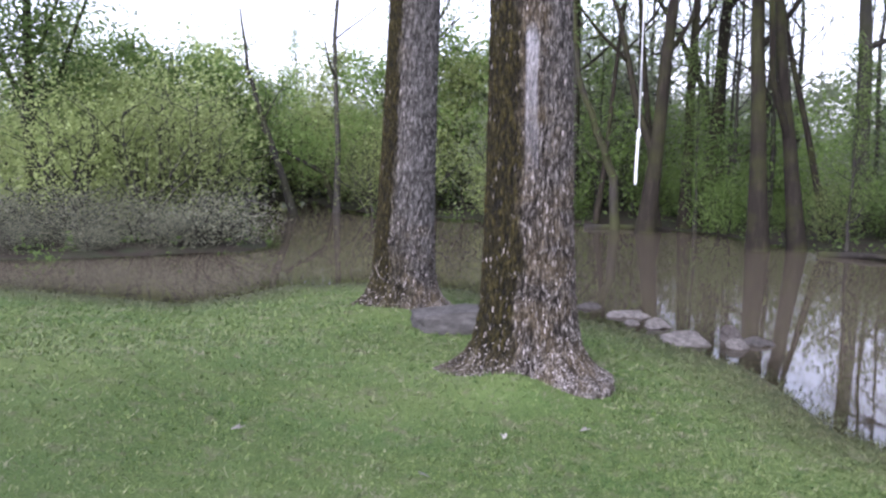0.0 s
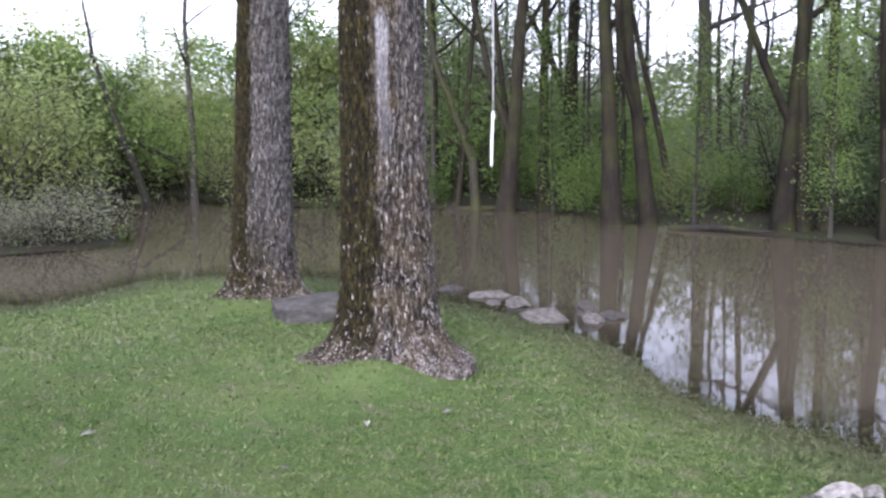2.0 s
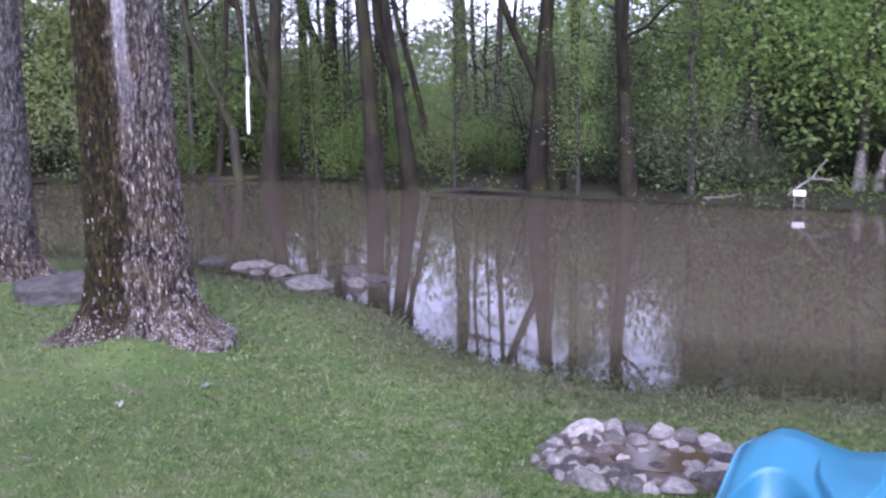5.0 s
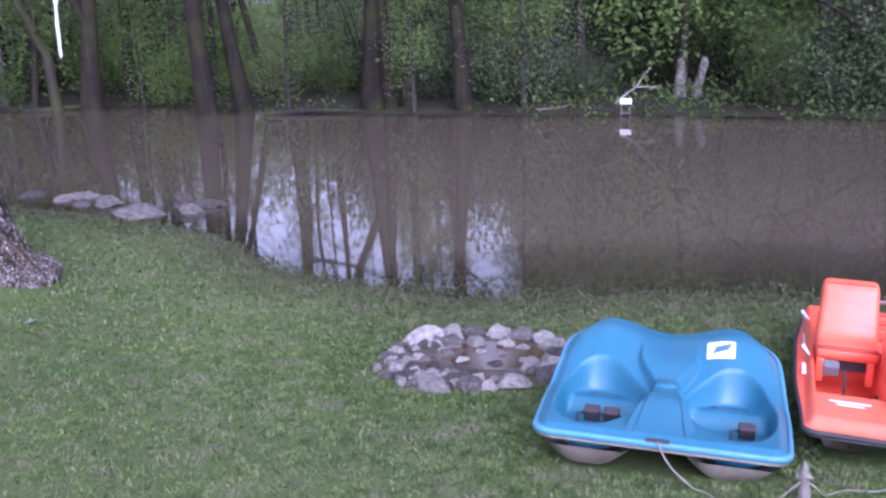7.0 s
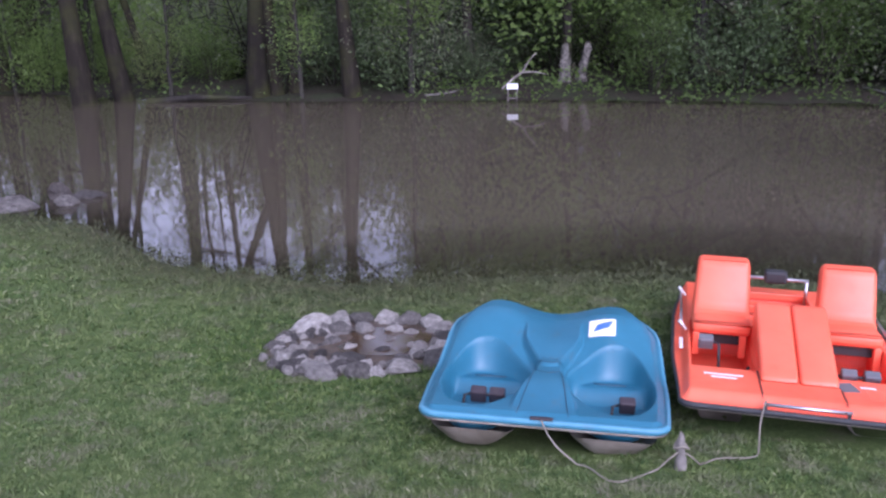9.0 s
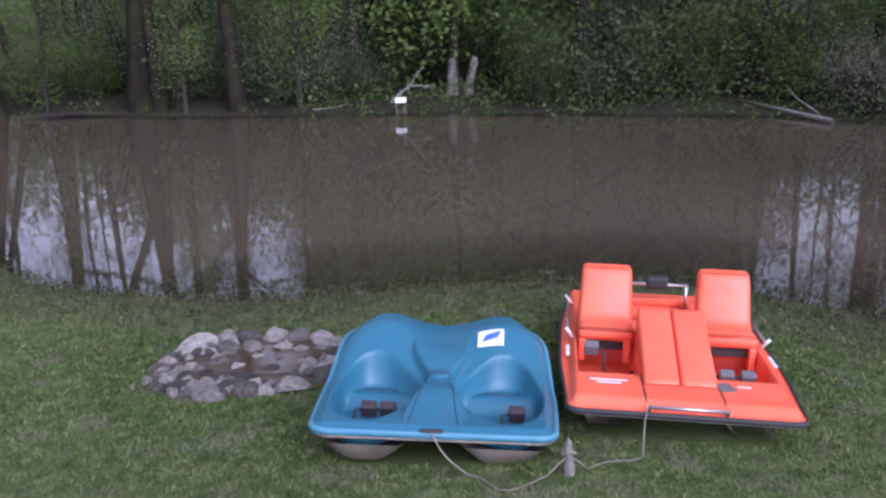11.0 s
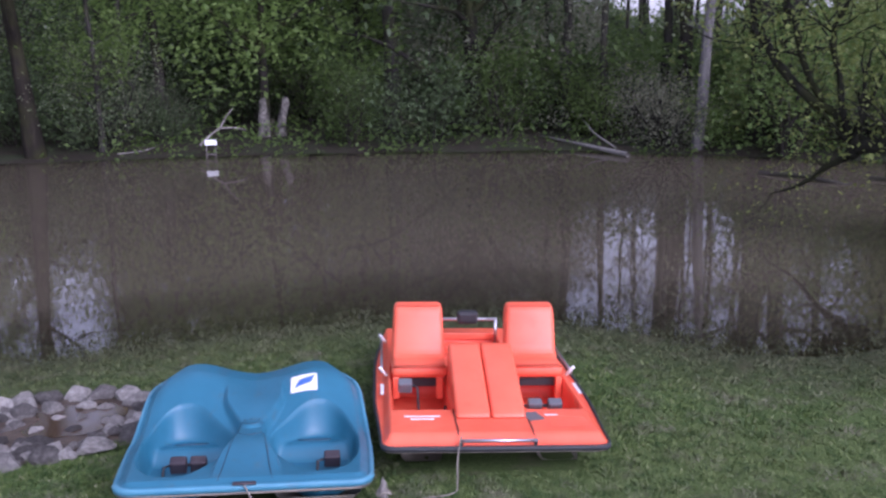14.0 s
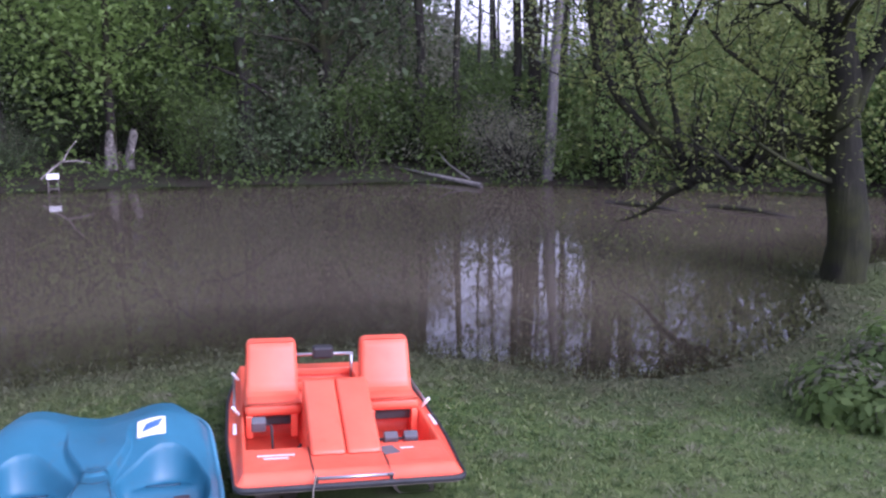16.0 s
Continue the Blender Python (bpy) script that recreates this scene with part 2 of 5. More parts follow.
def ground_height(x, y):
    x = np.asarray(x, float); y = np.asarray(y, float)
    d = shore_distance(x, y)
    home = home_side(x, y)
    lawn = 0.03 * d + 0.0135 * d * d
    lawn = np.where(d > 7.5, 0.984 + 0.16 * (d - 7.5), lawn)
    lawn = np.minimum(lawn, 1.6)
    wood = 0.3 * (1 - np.exp(-np.maximum(d, 0) / 4.0))
    shelf = np.where(y > 7.0, 0.075, 0.032)
    under = np.where(home, np.where(d > -1.6, shelf * d, -1.6 * shelf + 0.3 * (d + 1.6)), 0.2 * d)
    under = np.maximum(under, -1.2)
    z = np.where(d < 0, under, np.where(home, lawn, wood))
    mound = 0.16 * np.exp(-((x - 1.35) ** 2 + (y - 8.6) ** 2) / 1.3) + 0.1 * np.exp(-((x - 0.4) ** 2 + (y - 12.5) ** 2) / 1.6)
    mound = mound + 0.11 * np.exp(-((x - 1.2) ** 2 / 0.16 + (y - 8.15) ** 2 / 0.12)) + 0.05 * np.exp(-((x - 0.4) ** 2 / 0.3 + (y - 12.0) ** 2 / 0.12))
    roll = 0.03 * np.sin(x * 0.9 + y * 0.5) * np.sin(y * 0.8 - x * 0.3) * np.clip(d, 0, 1)
    dip = 0.07 * np.exp(-((x - 3.75) ** 2 + (y - 3.0) ** 2) / 0.5) + 0.07 * np.exp(-((x - 5.0) ** 2 + (y - 2.45) ** 2) / 0.9)
    z = z - np.where(d > 0, dip, 0)
    pond = (np.hypot(x, y) > 50) & (np.abs(np.degrees(np.arctan2(x, y)) - 77.2) < 3.2)
    z = np.where(pond, -0.4, z)
    return z + np.where(d > 0, mound, 0) + np.where(home, roll, 0)


def steps(lo, a, b, hi, fine, grow=1.25):
    mid = list(np.arange(a, b + fine, fine))
    left, right, s = [], [], fine
    x, y = mid[0], mid[-1]
    while x > lo or y < hi:
        s *= grow
        if x > lo:
            x -= s
            left.append(x)
        if y < hi:
            y += s
            right.append(y)
    return np.array(left[::-1] + mid + right)


gx, gy = np.meshgrid(steps(-400, -8, 13, 400, 0.16), steps(-400, -2, 18, 400, 0.16))
gz = ground_height(gx, gy)
far_d = shore_distance(gx, gy)
home = home_side(gx, gy)
me = grid_mesh("ground", gx, gy, gz, GROUND)
point_values(me, "wood", np.where(home, 0, 1) * np.ones_like(gx))
point_values(me, "wet", np.clip(0.95 - np.maximum(far_d, 0) / 1.3, 0, 1) * home)
ground = tagged(new("ground", me), "mown green lawn sloping down into flood water", "ground", kind="structure")

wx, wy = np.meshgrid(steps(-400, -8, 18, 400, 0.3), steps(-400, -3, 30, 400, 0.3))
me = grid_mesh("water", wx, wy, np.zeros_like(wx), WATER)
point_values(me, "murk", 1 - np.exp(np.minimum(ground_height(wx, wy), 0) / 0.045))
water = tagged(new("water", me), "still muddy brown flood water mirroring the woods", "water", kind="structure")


# ---- trees ----
def tube(V, F, pts, rad, sides):
    """Adds a tapering tube along pts to the lists V and F."""
    base = len(V)
    pts = [Vector(p) for p in pts]
    ref = Vector((1, 0, 0))
    for i, p in enumerate(pts):
        d = (pts[min(i + 1, len(pts) - 1)] - pts[max(i - 1, 0)]).normalized()
        a = ref - d * ref.dot(d)
        if a.length < 1e-3:
            a = Vector((0, 1, 0)) - d * d.y
        a.normalize()
        b = d.cross(a)
        ref = a
        for k in range(sides):
            t = 2 * math.pi * k / sides
            V.append(p + (a * math.cos(t) + b * math.sin(t)) * rad[i])
    for i in range(len(pts) - 1):
        for k in range(sides):
            j = (k + 1) % sides
            F.append((base + i * sides + k, base + i * sides + j, base + (i + 1) * sides + j, base + (i + 1) * sides + k))
    F.append(tuple(base + (len(pts) - 1) * sides + k for k in range(sides)))


def leaf_quads(centres, size, seed, flat=0.5):
    """Small folded leaves, one diamond each, turned at random."""
    g = np.random.default_rng(seed)
    n = len(centres)
    up = g.normal(size=(n, 3))
    up[:, 2] = np.abs(up[:, 2]) + flat
    up /= np.linalg.norm(up, axis=1)[:, None]
    a = np.cross(up, g.normal(size=(n, 3)))
    a /= np.linalg.norm(a, axis=1)[:, None]
    b = np.cross(up, a)
    s = size * g.uniform(0.6, 1.35, (n, 1))
    c = np.asarray(centres)
    return np.stack([c - a * s, c + b * s * 0.55, c + a * s, c - b * s * 0.55], 1)


def limb_path(rng, start, direction, length, n=6, rise=0.25, wander=0.16):
    pts, p, d = [Vector(start)], Vector(start), Vector(direction).normalized()
    for _ in range(n):
        p = p + d * (length / n)
        pts.append(p.copy())
        d = (d + Vector((rng.gauss(0, wander), rng.gauss(0, wander), rng.gauss(0, wander) + rise * 0.3))).normalized()
    return pts


def branch_out(rng, V, F, tips, start, direction, length, radius, level, rise=0.25, sub=4):
    n = 6 if level > 1 else 4
    pts = limb_path(rng, start, direction, length, n, rise, 0.13 if level > 1 else 0.2)
    tube(V, F, pts, [max(0.004, radius * (1 - 0.8 * i / n)) for i in range(n + 1)], 6 if level > 1 else 4 if level else 3)
    if level == 0:
        for p in pts[1:]:
            tips.append((p, length))
        return
    for k in range(sub):
        i = min(n, 1 + int((k + rng.random()) * n / sub))
        d = (pts[i] - pts[i - 1]).normalized()
        side = Vector((rng.gauss(0, 1), rng.gauss(0, 1), rng.gauss(0.25, 0.7)))
        side = (side - d * side.dot(d)).normalized()
        branch_out(rng, V, F, tips, pts[i], d * 0.65 + side, length * rng.uniform(0.35, 0.55), radius * 0.5 * (1 - 0.6 * i / n) + 0.004, level - 1, rise, sub)
    tips.append((pts[-1], length * 0.3))


def make_tree(label, seed, height, r0, clear, limbs, leaves, size, leaf_mat, bark_mat, lean=(0, 0), reach=0.3, rise=0.3, forks=0, loose=0.35, crook=0.055, levels=2):
    """A tree thing at the origin: tapered trunk with limbs, and a crown of single leaves."""
    rng, V, F, tips = random.Random(seed), [], [], []
    n = 12
    trunk = []
    ox = oy = 0
    for i in range(n + 1):
        f = i / n
        ox += rng.gauss(0, crook) * (height / 14) * (f > 0)
        oy += rng.gauss(0, crook) * (height / 14) * (f > 0)
        trunk.append(Vector((lean[0] * f * height + ox, lean[1] * f * height + oy, f * height - 0.25)))
    rad = [r0 * (1.45 if i == 0 else 1.08 if i == 1 else (1 - 0.82 * i / n)) for i in range(n + 1)]
    tube(V, F, trunk, rad, 10)
    for k in range(limbs):
        f = clear + (0.97 - clear) * (k + rng.random()) / limbs
        i = int(f * n)
        p = trunk[i].lerp(trunk[min(n, i + 1)], f * n - i)
        az = k * 2.4 + rng.random()
        el = rng.uniform(0.25, 0.9)
        branch_out(rng, V, F, tips, p, (math.cos(az) * math.cos(el), math.sin(az) * math.cos(el), math.sin(el)),
                   height * reach * (1.15 - 0.75 * f) * rng.uniform(0.7, 1.2), r0 * (0.5 - 0.3 * f), levels, rise)
    for k in range(forks):
        az = rng.random() * 6.28
        branch_out(rng, V, F, tips, trunk[2 + k], (math.cos(az) * 0.5, math.sin(az) * 0.5, 1.0), height * 0.6, r0 * 0.55, levels, 0.4)
    g = np.random.default_rng(seed)
    pick = g.integers(0, len(tips), leaves)
    where = np.array([tuple(tips[i][0]) for i in pick]) + g.normal(size=(leaves, 3)) * np.array([[loose * min(1, 0.4 + tips[i][1])] for i in pick])
    thing = new("tree")
    child("trunk", mesh_from("trunk", V, F, bark_mat), thing)
    child("crown", polys_mesh("crown", leaf_quads(where, size, seed), leaf_mat), thing)
    return tagged(thing, label, "tree", "trees of the flooded wood")


def make_shrub(label, seed, height, width, stems, leaves, size, leaf_mat, bark_mat, group="shrubs of the flooded wood"):
    """A shrub thing at the origin: a fan of stems with twigs, and its leaves."""
    rng, V, F, tips = random.Random(seed), [], [], []
    for k in range(stems):
        az, out = k * 2.4 + rng.random(), rng.uniform(0.1, 1)
        d = (math.cos(az) * out * width / height, math.sin(az) * out * width / height, 1)
        branch_out(rng, V, F, tips, (math.cos(az) * out * width * 0.15, math.sin(az) * out * width * 0.15, -0.1), d, height * rng.uniform(0.65, 1.1), 0.02 + 0.012 * height, 1, 0.05, 6)
    g = np.random.default_rng(seed)
    pick = g.integers(0, len(tips), leaves)
    where = np.array([tuple(tips[i][0]) for i in pick]) + g.normal(size=(leaves, 3)) * 0.24 * height ** 0.5
    low = where[:, 2] < 0.05
    where[low, 2] = g.uniform(0.05, 0.5, low.sum())
    thing = new("shrub")
    child("stem", mesh_from("stem", V, F, bark_mat), thing)
    child("foliage", polys_mesh("foliage", leaf_quads(where, size, seed, 0.2), leaf_mat), thing)
    return tagged(thing, label, "shrub", group)


def ground_at(x, y):
    return float(ground_height(x, y))


def plant(ob, spots):
    """Stands the thing at the first spot and copies of it at the others: (x, y, turn, size)."""
    if not spots:
        for o in (*ob.children_recursive, ob):
            bpy.data.objects.remove(o)
    for k, (x, y, turn, size) in enumerate(spots):
        m = pose(x, y, max(ground_at(x, y), -0.15), 0, 0, turn)
        target = ob if k == 0 else copy_thing(ob, m)
        target.matrix_world = m @ Matrix.Diagonal((size, size, size, 1))


tall = [
    make_tree("tall slender tree with sparse spring leaves on the far bank", 3, 17, 0.21, 0.3, 9, 2600, 0.085, LEAF_BRIGHT, BARK_DARK),
    make_tree("tall grey-brown tree with pale new leaves on the far bank", 4, 18, 0.23, 0.35, 10, 2200, 0.08, LEAF_PALE, BARK_GREY),
    make_tree("tall dark forked tree with thin spring foliage", 5, 16, 0.2, 0.25, 9, 2400, 0.085, LEAF_MID, BARK_DARK, forks=2),
    make_tree("slim tree with fresh green leaves along its trunk", 6, 13, 0.12, 0.1, 17, 4600, 0.075, LEAF_BRIGHT, BARK_GREY, reach=0.15, loose=0.5),
    make_tree("thin bare-looking tree with a few leaves", 7, 14, 0.1, 0.3, 9, 700, 0.07, LEAF_PALE, BARK_GREY, reach=0.22),
    make_tree("dark spruce-like tree with drooping twigs", 8, 15, 0.2, 0.06, 26, 6000, 0.1, LEAF_DARK, BARK_DARK, reach=0.22, rise=-0.25),
]
bushes = [
    make_shrub("bright green leafy shrub at the water", 11, 2.6, 1.7, 11, 4400, 0.057, LEAF_BRIGHT, BARK_DARK),
    make_shrub("mid green shrub with dense leaves", 12, 3.2, 1.8, 12, 4400, 0.056, LEAF_MID, BARK_DARK),
    make_shrub("grey-green twiggy shrub just coming into leaf", 13, 2.2, 1.8, 22, 4200, 0.045, LEAF_GREY, BARK_GREY),
    make_shrub("tall shrub with pale spring leaves", 14, 4.2, 2.0, 12, 4300, 0.056, LEAF_PALE, BARK_GREY),
    make_shrub("dark green shrub in the shade of the wood", 15, 2.4, 1.9, 12, 3900, 0.06, LEAF_DARK, BARK_DARK),
    make_shrub("airy shrub with yellow-green spring leaves", 16, 3.4, 1.9, 14, 4400, 0.054, LEAF_LIME, BARK_GREY),
]
# trunks that stand out on the far bank: kind, x, y, size
marked = [(0, 16.2, 15.8, 0.6), (1, 18.8, 11.2, 0.75), (5, 19.2, 9.2, 0.9), (4, 23.5, 9.2, 1.2), (4, 20.4, 7.6, 1.2), (0, 21.5, 5.2, 0.8), (4, 19.6, 2.6, 1.1), (3, 21.0, 3.4, 0.9),
          (4, -0.6, 29.8, 1.0), (3, 15.2, 15.9, 0.8), (3, 10.6, 19.6, 0.36), (3, 12.3, 17.0, 0.36), (3, 8.9, 24.2, 0.4), (3, 19.4, 12.4, 0.8), (3, 14.1, 15.4, 0.55)]
# single trunks that rise out of the flood: x, y, radius, lean in x and y for each metre of height
STANDING = [(7.5, 24.2, 0.227, 0.078, -0.025), (8.2, 25.1, 0.111, -0.092, 0.031), (8.9, 25.0, 0.159, 0.02, -0.007), (10.1, 26.7, 0.222, 0.067, -0.026), (10.8, 27.5, 0.141, 0.007, -0.003),
            (9.0, 20.5, 0.215, -0.036, 0.016), (9.9, 20.4, 0.177, -0.1, 0.049), (11.7, 22.5, 0.091, -0.194, 0.103), (13.2, 23.5, 0.24, -0.045, 0.025), (11.9, 18.1, 0.207, 0.053, -0.035),
            (12.3, 17.9, 0.13, -0.019, 0.013), (12.7, 17.8, 0.118, 0.008, -0.006), (13.1, 16.2, 0.162, -0.057, 0.047), (6.4, 27.2, 0.117, 0.004, -0.001), (6.7, 26.2, 0.081, 0.097, -0.025)]
for k, (x, y, r, lx, ly) in enumerate(STANDING):
    ob = make_tree(("tall brown-barked tree standing in flood water", "slender grey tree rising from the flooded bank", "dark tall tree with green leaf tufts on its trunk")[k % 3], 300 + k, 14 + k % 4, r, 0.3, 7, 800, 0.08,
                   (LEAF_BRIGHT, LEAF_PALE, LEAF_LIME)[k % 3], BARK_GREY if k == 8 else BARK_BROWN, (lx, ly), 0.24, crook=0.03, forks=k % 3 == 0)
    ob.matrix_world = pose(x, y, max(ground_at(x, y), -0.15))
rng = random.Random(21)


def zone_of(x, y):
    a = degrees_of(x, y)
    return "inlet" if a < -2 else "middle" if a < 12 else "trunks" if a < 33 else "thick" if a < 71 else "gap" if a < 80.5 or 82.5 < a < 86.5 else "side"


def scatter(count, near, far, kinds, sizes, edge, deep):
    """Random spots on the far side, by zone: which kinds grow there, and how large."""
    out, tries = {k: [] for k in range(6)}, 0
    while sum(len(v) for v in out.values()) < count and tries < 30000:
        tries += 1
        az, dist = radians(rng.uniform(-32, 112)), rng.uniform(near, far)
        x, y = math.sin(az) * dist, math.cos(az) * dist
        d, zone = float(shore_distance(x, y)), zone_of(x, y)
        if d < edge + (1.1 if zone == "thick" else 0) or d > deep or home_side(x, y):
            continue
        if (-3.0 < x < 1.2 and y < 29) or math.hypot(x - 16.6, y - 13.1) < 1.9 or math.hypot(x - 14.9, y - 12.8) < 1.3:
            continue
        if near == 20 and (-14 < degrees_of(x, y) < -4.2 or (zone == "inlet" and rng.random() < 0.4)):
            continue
        if near == 20 and -3 < degrees_of(x, y) < 36 and (rng.random() < 0.35 or (dist < 30 and rng.random() < 0.5)):
            continue
        if near == 17 and degrees_of(x, y) < -3.5:
            continue
        if near == 27 and -7.5 < degrees_of(x, y) < -2 and dist < 36:
            continue
        if zone == "gap" and dist > 30 and rng.random() < 0.45:
            continue
        lo, hi = sizes[zone]
        out[rng.choice(kinds[zone])].append((x, y, rng.uniform(0, 360), rng.uniform(lo, hi)))
    return out


spots = scatter(125, 20, 58, {"inlet": [3, 3, 4, 4, 0], "middle": [4, 4, 1], "trunks": [4], "thick": [3, 3, 3, 5, 4, 1], "gap": [4], "side": [3, 4, 0, 2]},
                {"inlet": (0.5, 0.95), "middle": (0.6, 1.0), "trunks": (0.5, 0.85), "thick": (0.6, 1.0), "gap": (0.8, 1.2), "side": (0.6, 1.1)}, 1.2, 60)
for k, x, y, s in marked:
    spots[k].insert(0, (x, y, rng.uniform(0, 360), s))
for k, x, y, s in ((4, 6.2, 26.9, 0.9), (3, 7.3, 28.4, 0.5), (3, 5.4, 28.2, 0.45), (1, 6.6, 30.5, 0.9), (3, 4.2, 27.6, 0.45), (0, 2.4, 30.0, 0.8), (4, 7.2, 31.0, 1.0)):
    spots[k].append((x, y, rng.uniform(0, 360), s))
for k in range(16):
    az, dist = radians(rng.uniform(44, 68)), rng.uniform(28, 46)
    spots[rng.choice([5, 5, 0, 3, 2])].append((math.sin(az) * dist, math.cos(az) * dist, rng.uniform(0, 360), rng.uniform(0.9, 1.25)))
for k in range(10):
    az, dist = radians(rng.uniform(12.5, 33)), rng.uniform(25, 38)
    if shore_distance(math.sin(az) * dist, math.cos(az) * dist) > 0.4:
        spots[4].append((math.sin(az) * dist, math.cos(az) * dist, rng.uniform(0, 360), rng.uniform(0.7, 1.1)))
for k in range(11):
    az, dist = radians(rng.uniform(72, 81.5)), rng.uniform(20.5, 44)
    if shore_distance(math.sin(az) * dist, math.cos(az) * dist) > 0.6:
        spots[4].append((math.sin(az) * dist, math.cos(az) * dist, rng.uniform(0, 360), rng.uniform(0.7, 1.2)))
for k, v in spots.items():
    plant(tall[k], v)
near_growth = scatter(95, 17, 32, {"inlet": [5, 0, 3, 2, 5], "middle": [0, 5, 3], "trunks": [5, 0, 0, 1], "thick": [1, 4, 2, 4, 3], "gap": [2, 1, 0], "side": [0, 0, 1]},
                      {"inlet": (0.5, 0.95), "middle": (0.4, 0.8), "trunks": (0.3, 0.6), "thick": (0.4, 0.75), "gap": (0.35, 0.7), "side": (0.5, 0.9)}, 0.1, 6)
far_growth = scatter(85, 27, 50, {"inlet": [5, 3, 5], "middle": [1, 3, 5], "trunks": [1, 3, 5, 0], "thick": [1, 4, 4], "gap": [2, 1], "side": [0, 1]},
                     {"inlet": (0.8, 1.2), "middle": (0.7, 1.1), "trunks": (0.6, 0.95), "thick": (1.1, 1.7), "gap": (0.5, 0.8), "side": (1.0, 1.5)}, 1.0, 30)
for x, y, s in ((-1.0, 36, 1.5), (-2.3, 37, 1.6), (0.3, 37.5, 1.5), (-3.6, 36.5, 1.4), (-1.7, 35.2, 0.9), (-0.4, 33.6, 0.7), (-3.2, 39, 1.7), (0.6, 35.4, 1.2), (-5.0, 37.5, 1.6)):
    far_growth[5].append((x, y, 60 * s * x, s * 0.6))
for x, y, s in ((7.5, 31.5, 1.1), (8.6, 32.6, 1.25), (7.0, 34, 1.3), (9.4, 35.5, 1.4), (6.2, 32.5, 1.2), (8.2, 29.4, 0.8), (10.4, 33.5, 1.3), (7.9, 37.0, 1.5)):
    far_growth[3].append((x, y, 70 * s * x, s))
small = [make_tree("small round tree in fresh green leaf at the inlet", 61, 4.6, 0.07, 0.12, 15, 4200, 0.075, LEAF_BRIGHT, BARK_DARK, reach=0.42, loose=0.4),
         make_tree("small airy tree with yellow-green spring leaves", 62, 5.0, 0.07, 0.12, 15, 3600, 0.075, LEAF_LIME, BARK_DARK, reach=0.4, loose=0.45)]
plant(small[0], [(-5.6, 29.5, 0, 1.0), (-4.1, 31.8, 80, 1.05), (-6.9, 31.0, 150, 1.15), (-3.1, 35.2, 220, 0.95), (-8.4, 30.2, 300, 1.0), (0.9, 31.0, 30, 1.05), (2.6, 32.0, 190, 1.2), (4.4, 31.5, 20, 1.1)])
plant(small[1], [(-6.2, 27.0, 20, 0.75), (-7.6, 27.6, 110, 0.8), (-5.0, 33.6, 200, 1.05), (-9.6, 32.0, 290, 1.1), (-0.6, 33.5, 70, 1.0), (3.4, 30.2, 10, 0.9), (1.6, 29.6, 130, 0.7)])
for k in range(6):
    plant(bushes[k], near_growth[k] + far_growth[k])

# the wood goes on behind the trees that stand out
g = np.random.default_rng(17)
az, dist = np.radians(g.uniform(-36, 114, 34000)), g.uniform(58, 76, 34000)
deg = np.degrees(az)
top = np.interp(deg, [-36, -4, 6, 36, 44, 56, 60, 71, 74, 80.5, 81.5, 83, 87, 89, 114], [5.5, 4.6, 3.4, 3.4, 10, 10, 6.5, 5, 3.5, 3.5, 6, 3.5, 3.5, 6.5, 8])
top = top * (0.8 + 0.45 * np.array([noise.noise(Vector((v * 0.35, 0, 2))) + 0.6 * noise.noise(Vector((v * 1.3, 5, 2))) for v in deg]))
where = np.column_stack([np.sin(az) * dist, np.cos(az) * dist, top * g.random(34000) ** 0.8])
# the pale leaf colour paints in mist over the distance
me = polys_mesh("far_wood", leaf_quads(where, 0.3, 17, 0.2), LEAF_PALE)
tagged(new("far_wood", me), "far wood of spring-green foliage behind the flooded bank, paled in colour for mist", "wood", kind="stuff")


def thicket(label, seed, count, span, reach, tops, size, material, cut):
    """Loose leaf masses between and behind the trunks, gathered in clumps; tops: bearing and height."""
    g = np.random.default_rng(seed)
    az, dist = np.radians(g.uniform(*span, count)), g.uniform(*reach, count)
    x, y = np.sin(az) * dist, np.cos(az) * dist
    z = np.interp(np.degrees(az), *tops) * g.random(count) ** 0.9
    keep = (shore_distance(x, y) > 0.8) & ~home_side(x, y)
    clump = np.array([noise.noise(Vector((a * 0.55, b * 0.55, c * 0.7 + seed))) + 0.5 * noise.noise(Vector((a * 1.6, b * 1.6, c * 1.9))) for a, b, c in zip(x, y, z)])
    keep &= clump > cut
    at = np.column_stack([x, y, z + np.maximum(ground_height(x, y), 0)])[keep]
    tagged(new("thicket", polys_mesh("thicket", leaf_quads(at, size, seed, 0.3), material)), label, "thicket", kind="stuff")


thicket("thicket of fresh green leaves between the flooded trunks", 71, 70000, (-1, 36), (25, 46), ((-1, 4, 14, 26, 36), (3.0, 3.2, 3.2, 3.6, 4.4)), 0.075, LEAF_BRIGHT, 0.09)
thicket("pale spring thicket deep in the wood", 72, 70000, (2, 38), (32, 56), ((2, 10, 24, 30, 38), (4.2, 3.9, 4.0, 4.8, 5.6)), 0.11, LEAF_PALE, 0.0)
thicket("yellow-green thicket round the inlet", 73, 26000, (-26, -7), (25, 40), ((-26, -16, -12, -7), (2.6, 2.6, 3.4, 2.4)), 0.075, LEAF_LIME, 0.04)
thicket("pale green thicket along the flooded gap", 74, 60000, (79, 100), (19.5, 40), ((79, 82, 86, 90, 100), (1.8, 2.0, 3.0, 5.0, 6.5)), 0.08, LEAF_LIME, 0.04)
thicket("tall grey twiggy thicket on the far bank", 76, 30000, (59.5, 72), (20.5, 28), ((59.5, 64, 69, 72), (5.0, 6.0, 5.0, 3.2)), 0.055, LEAF_GREY, 0.02)
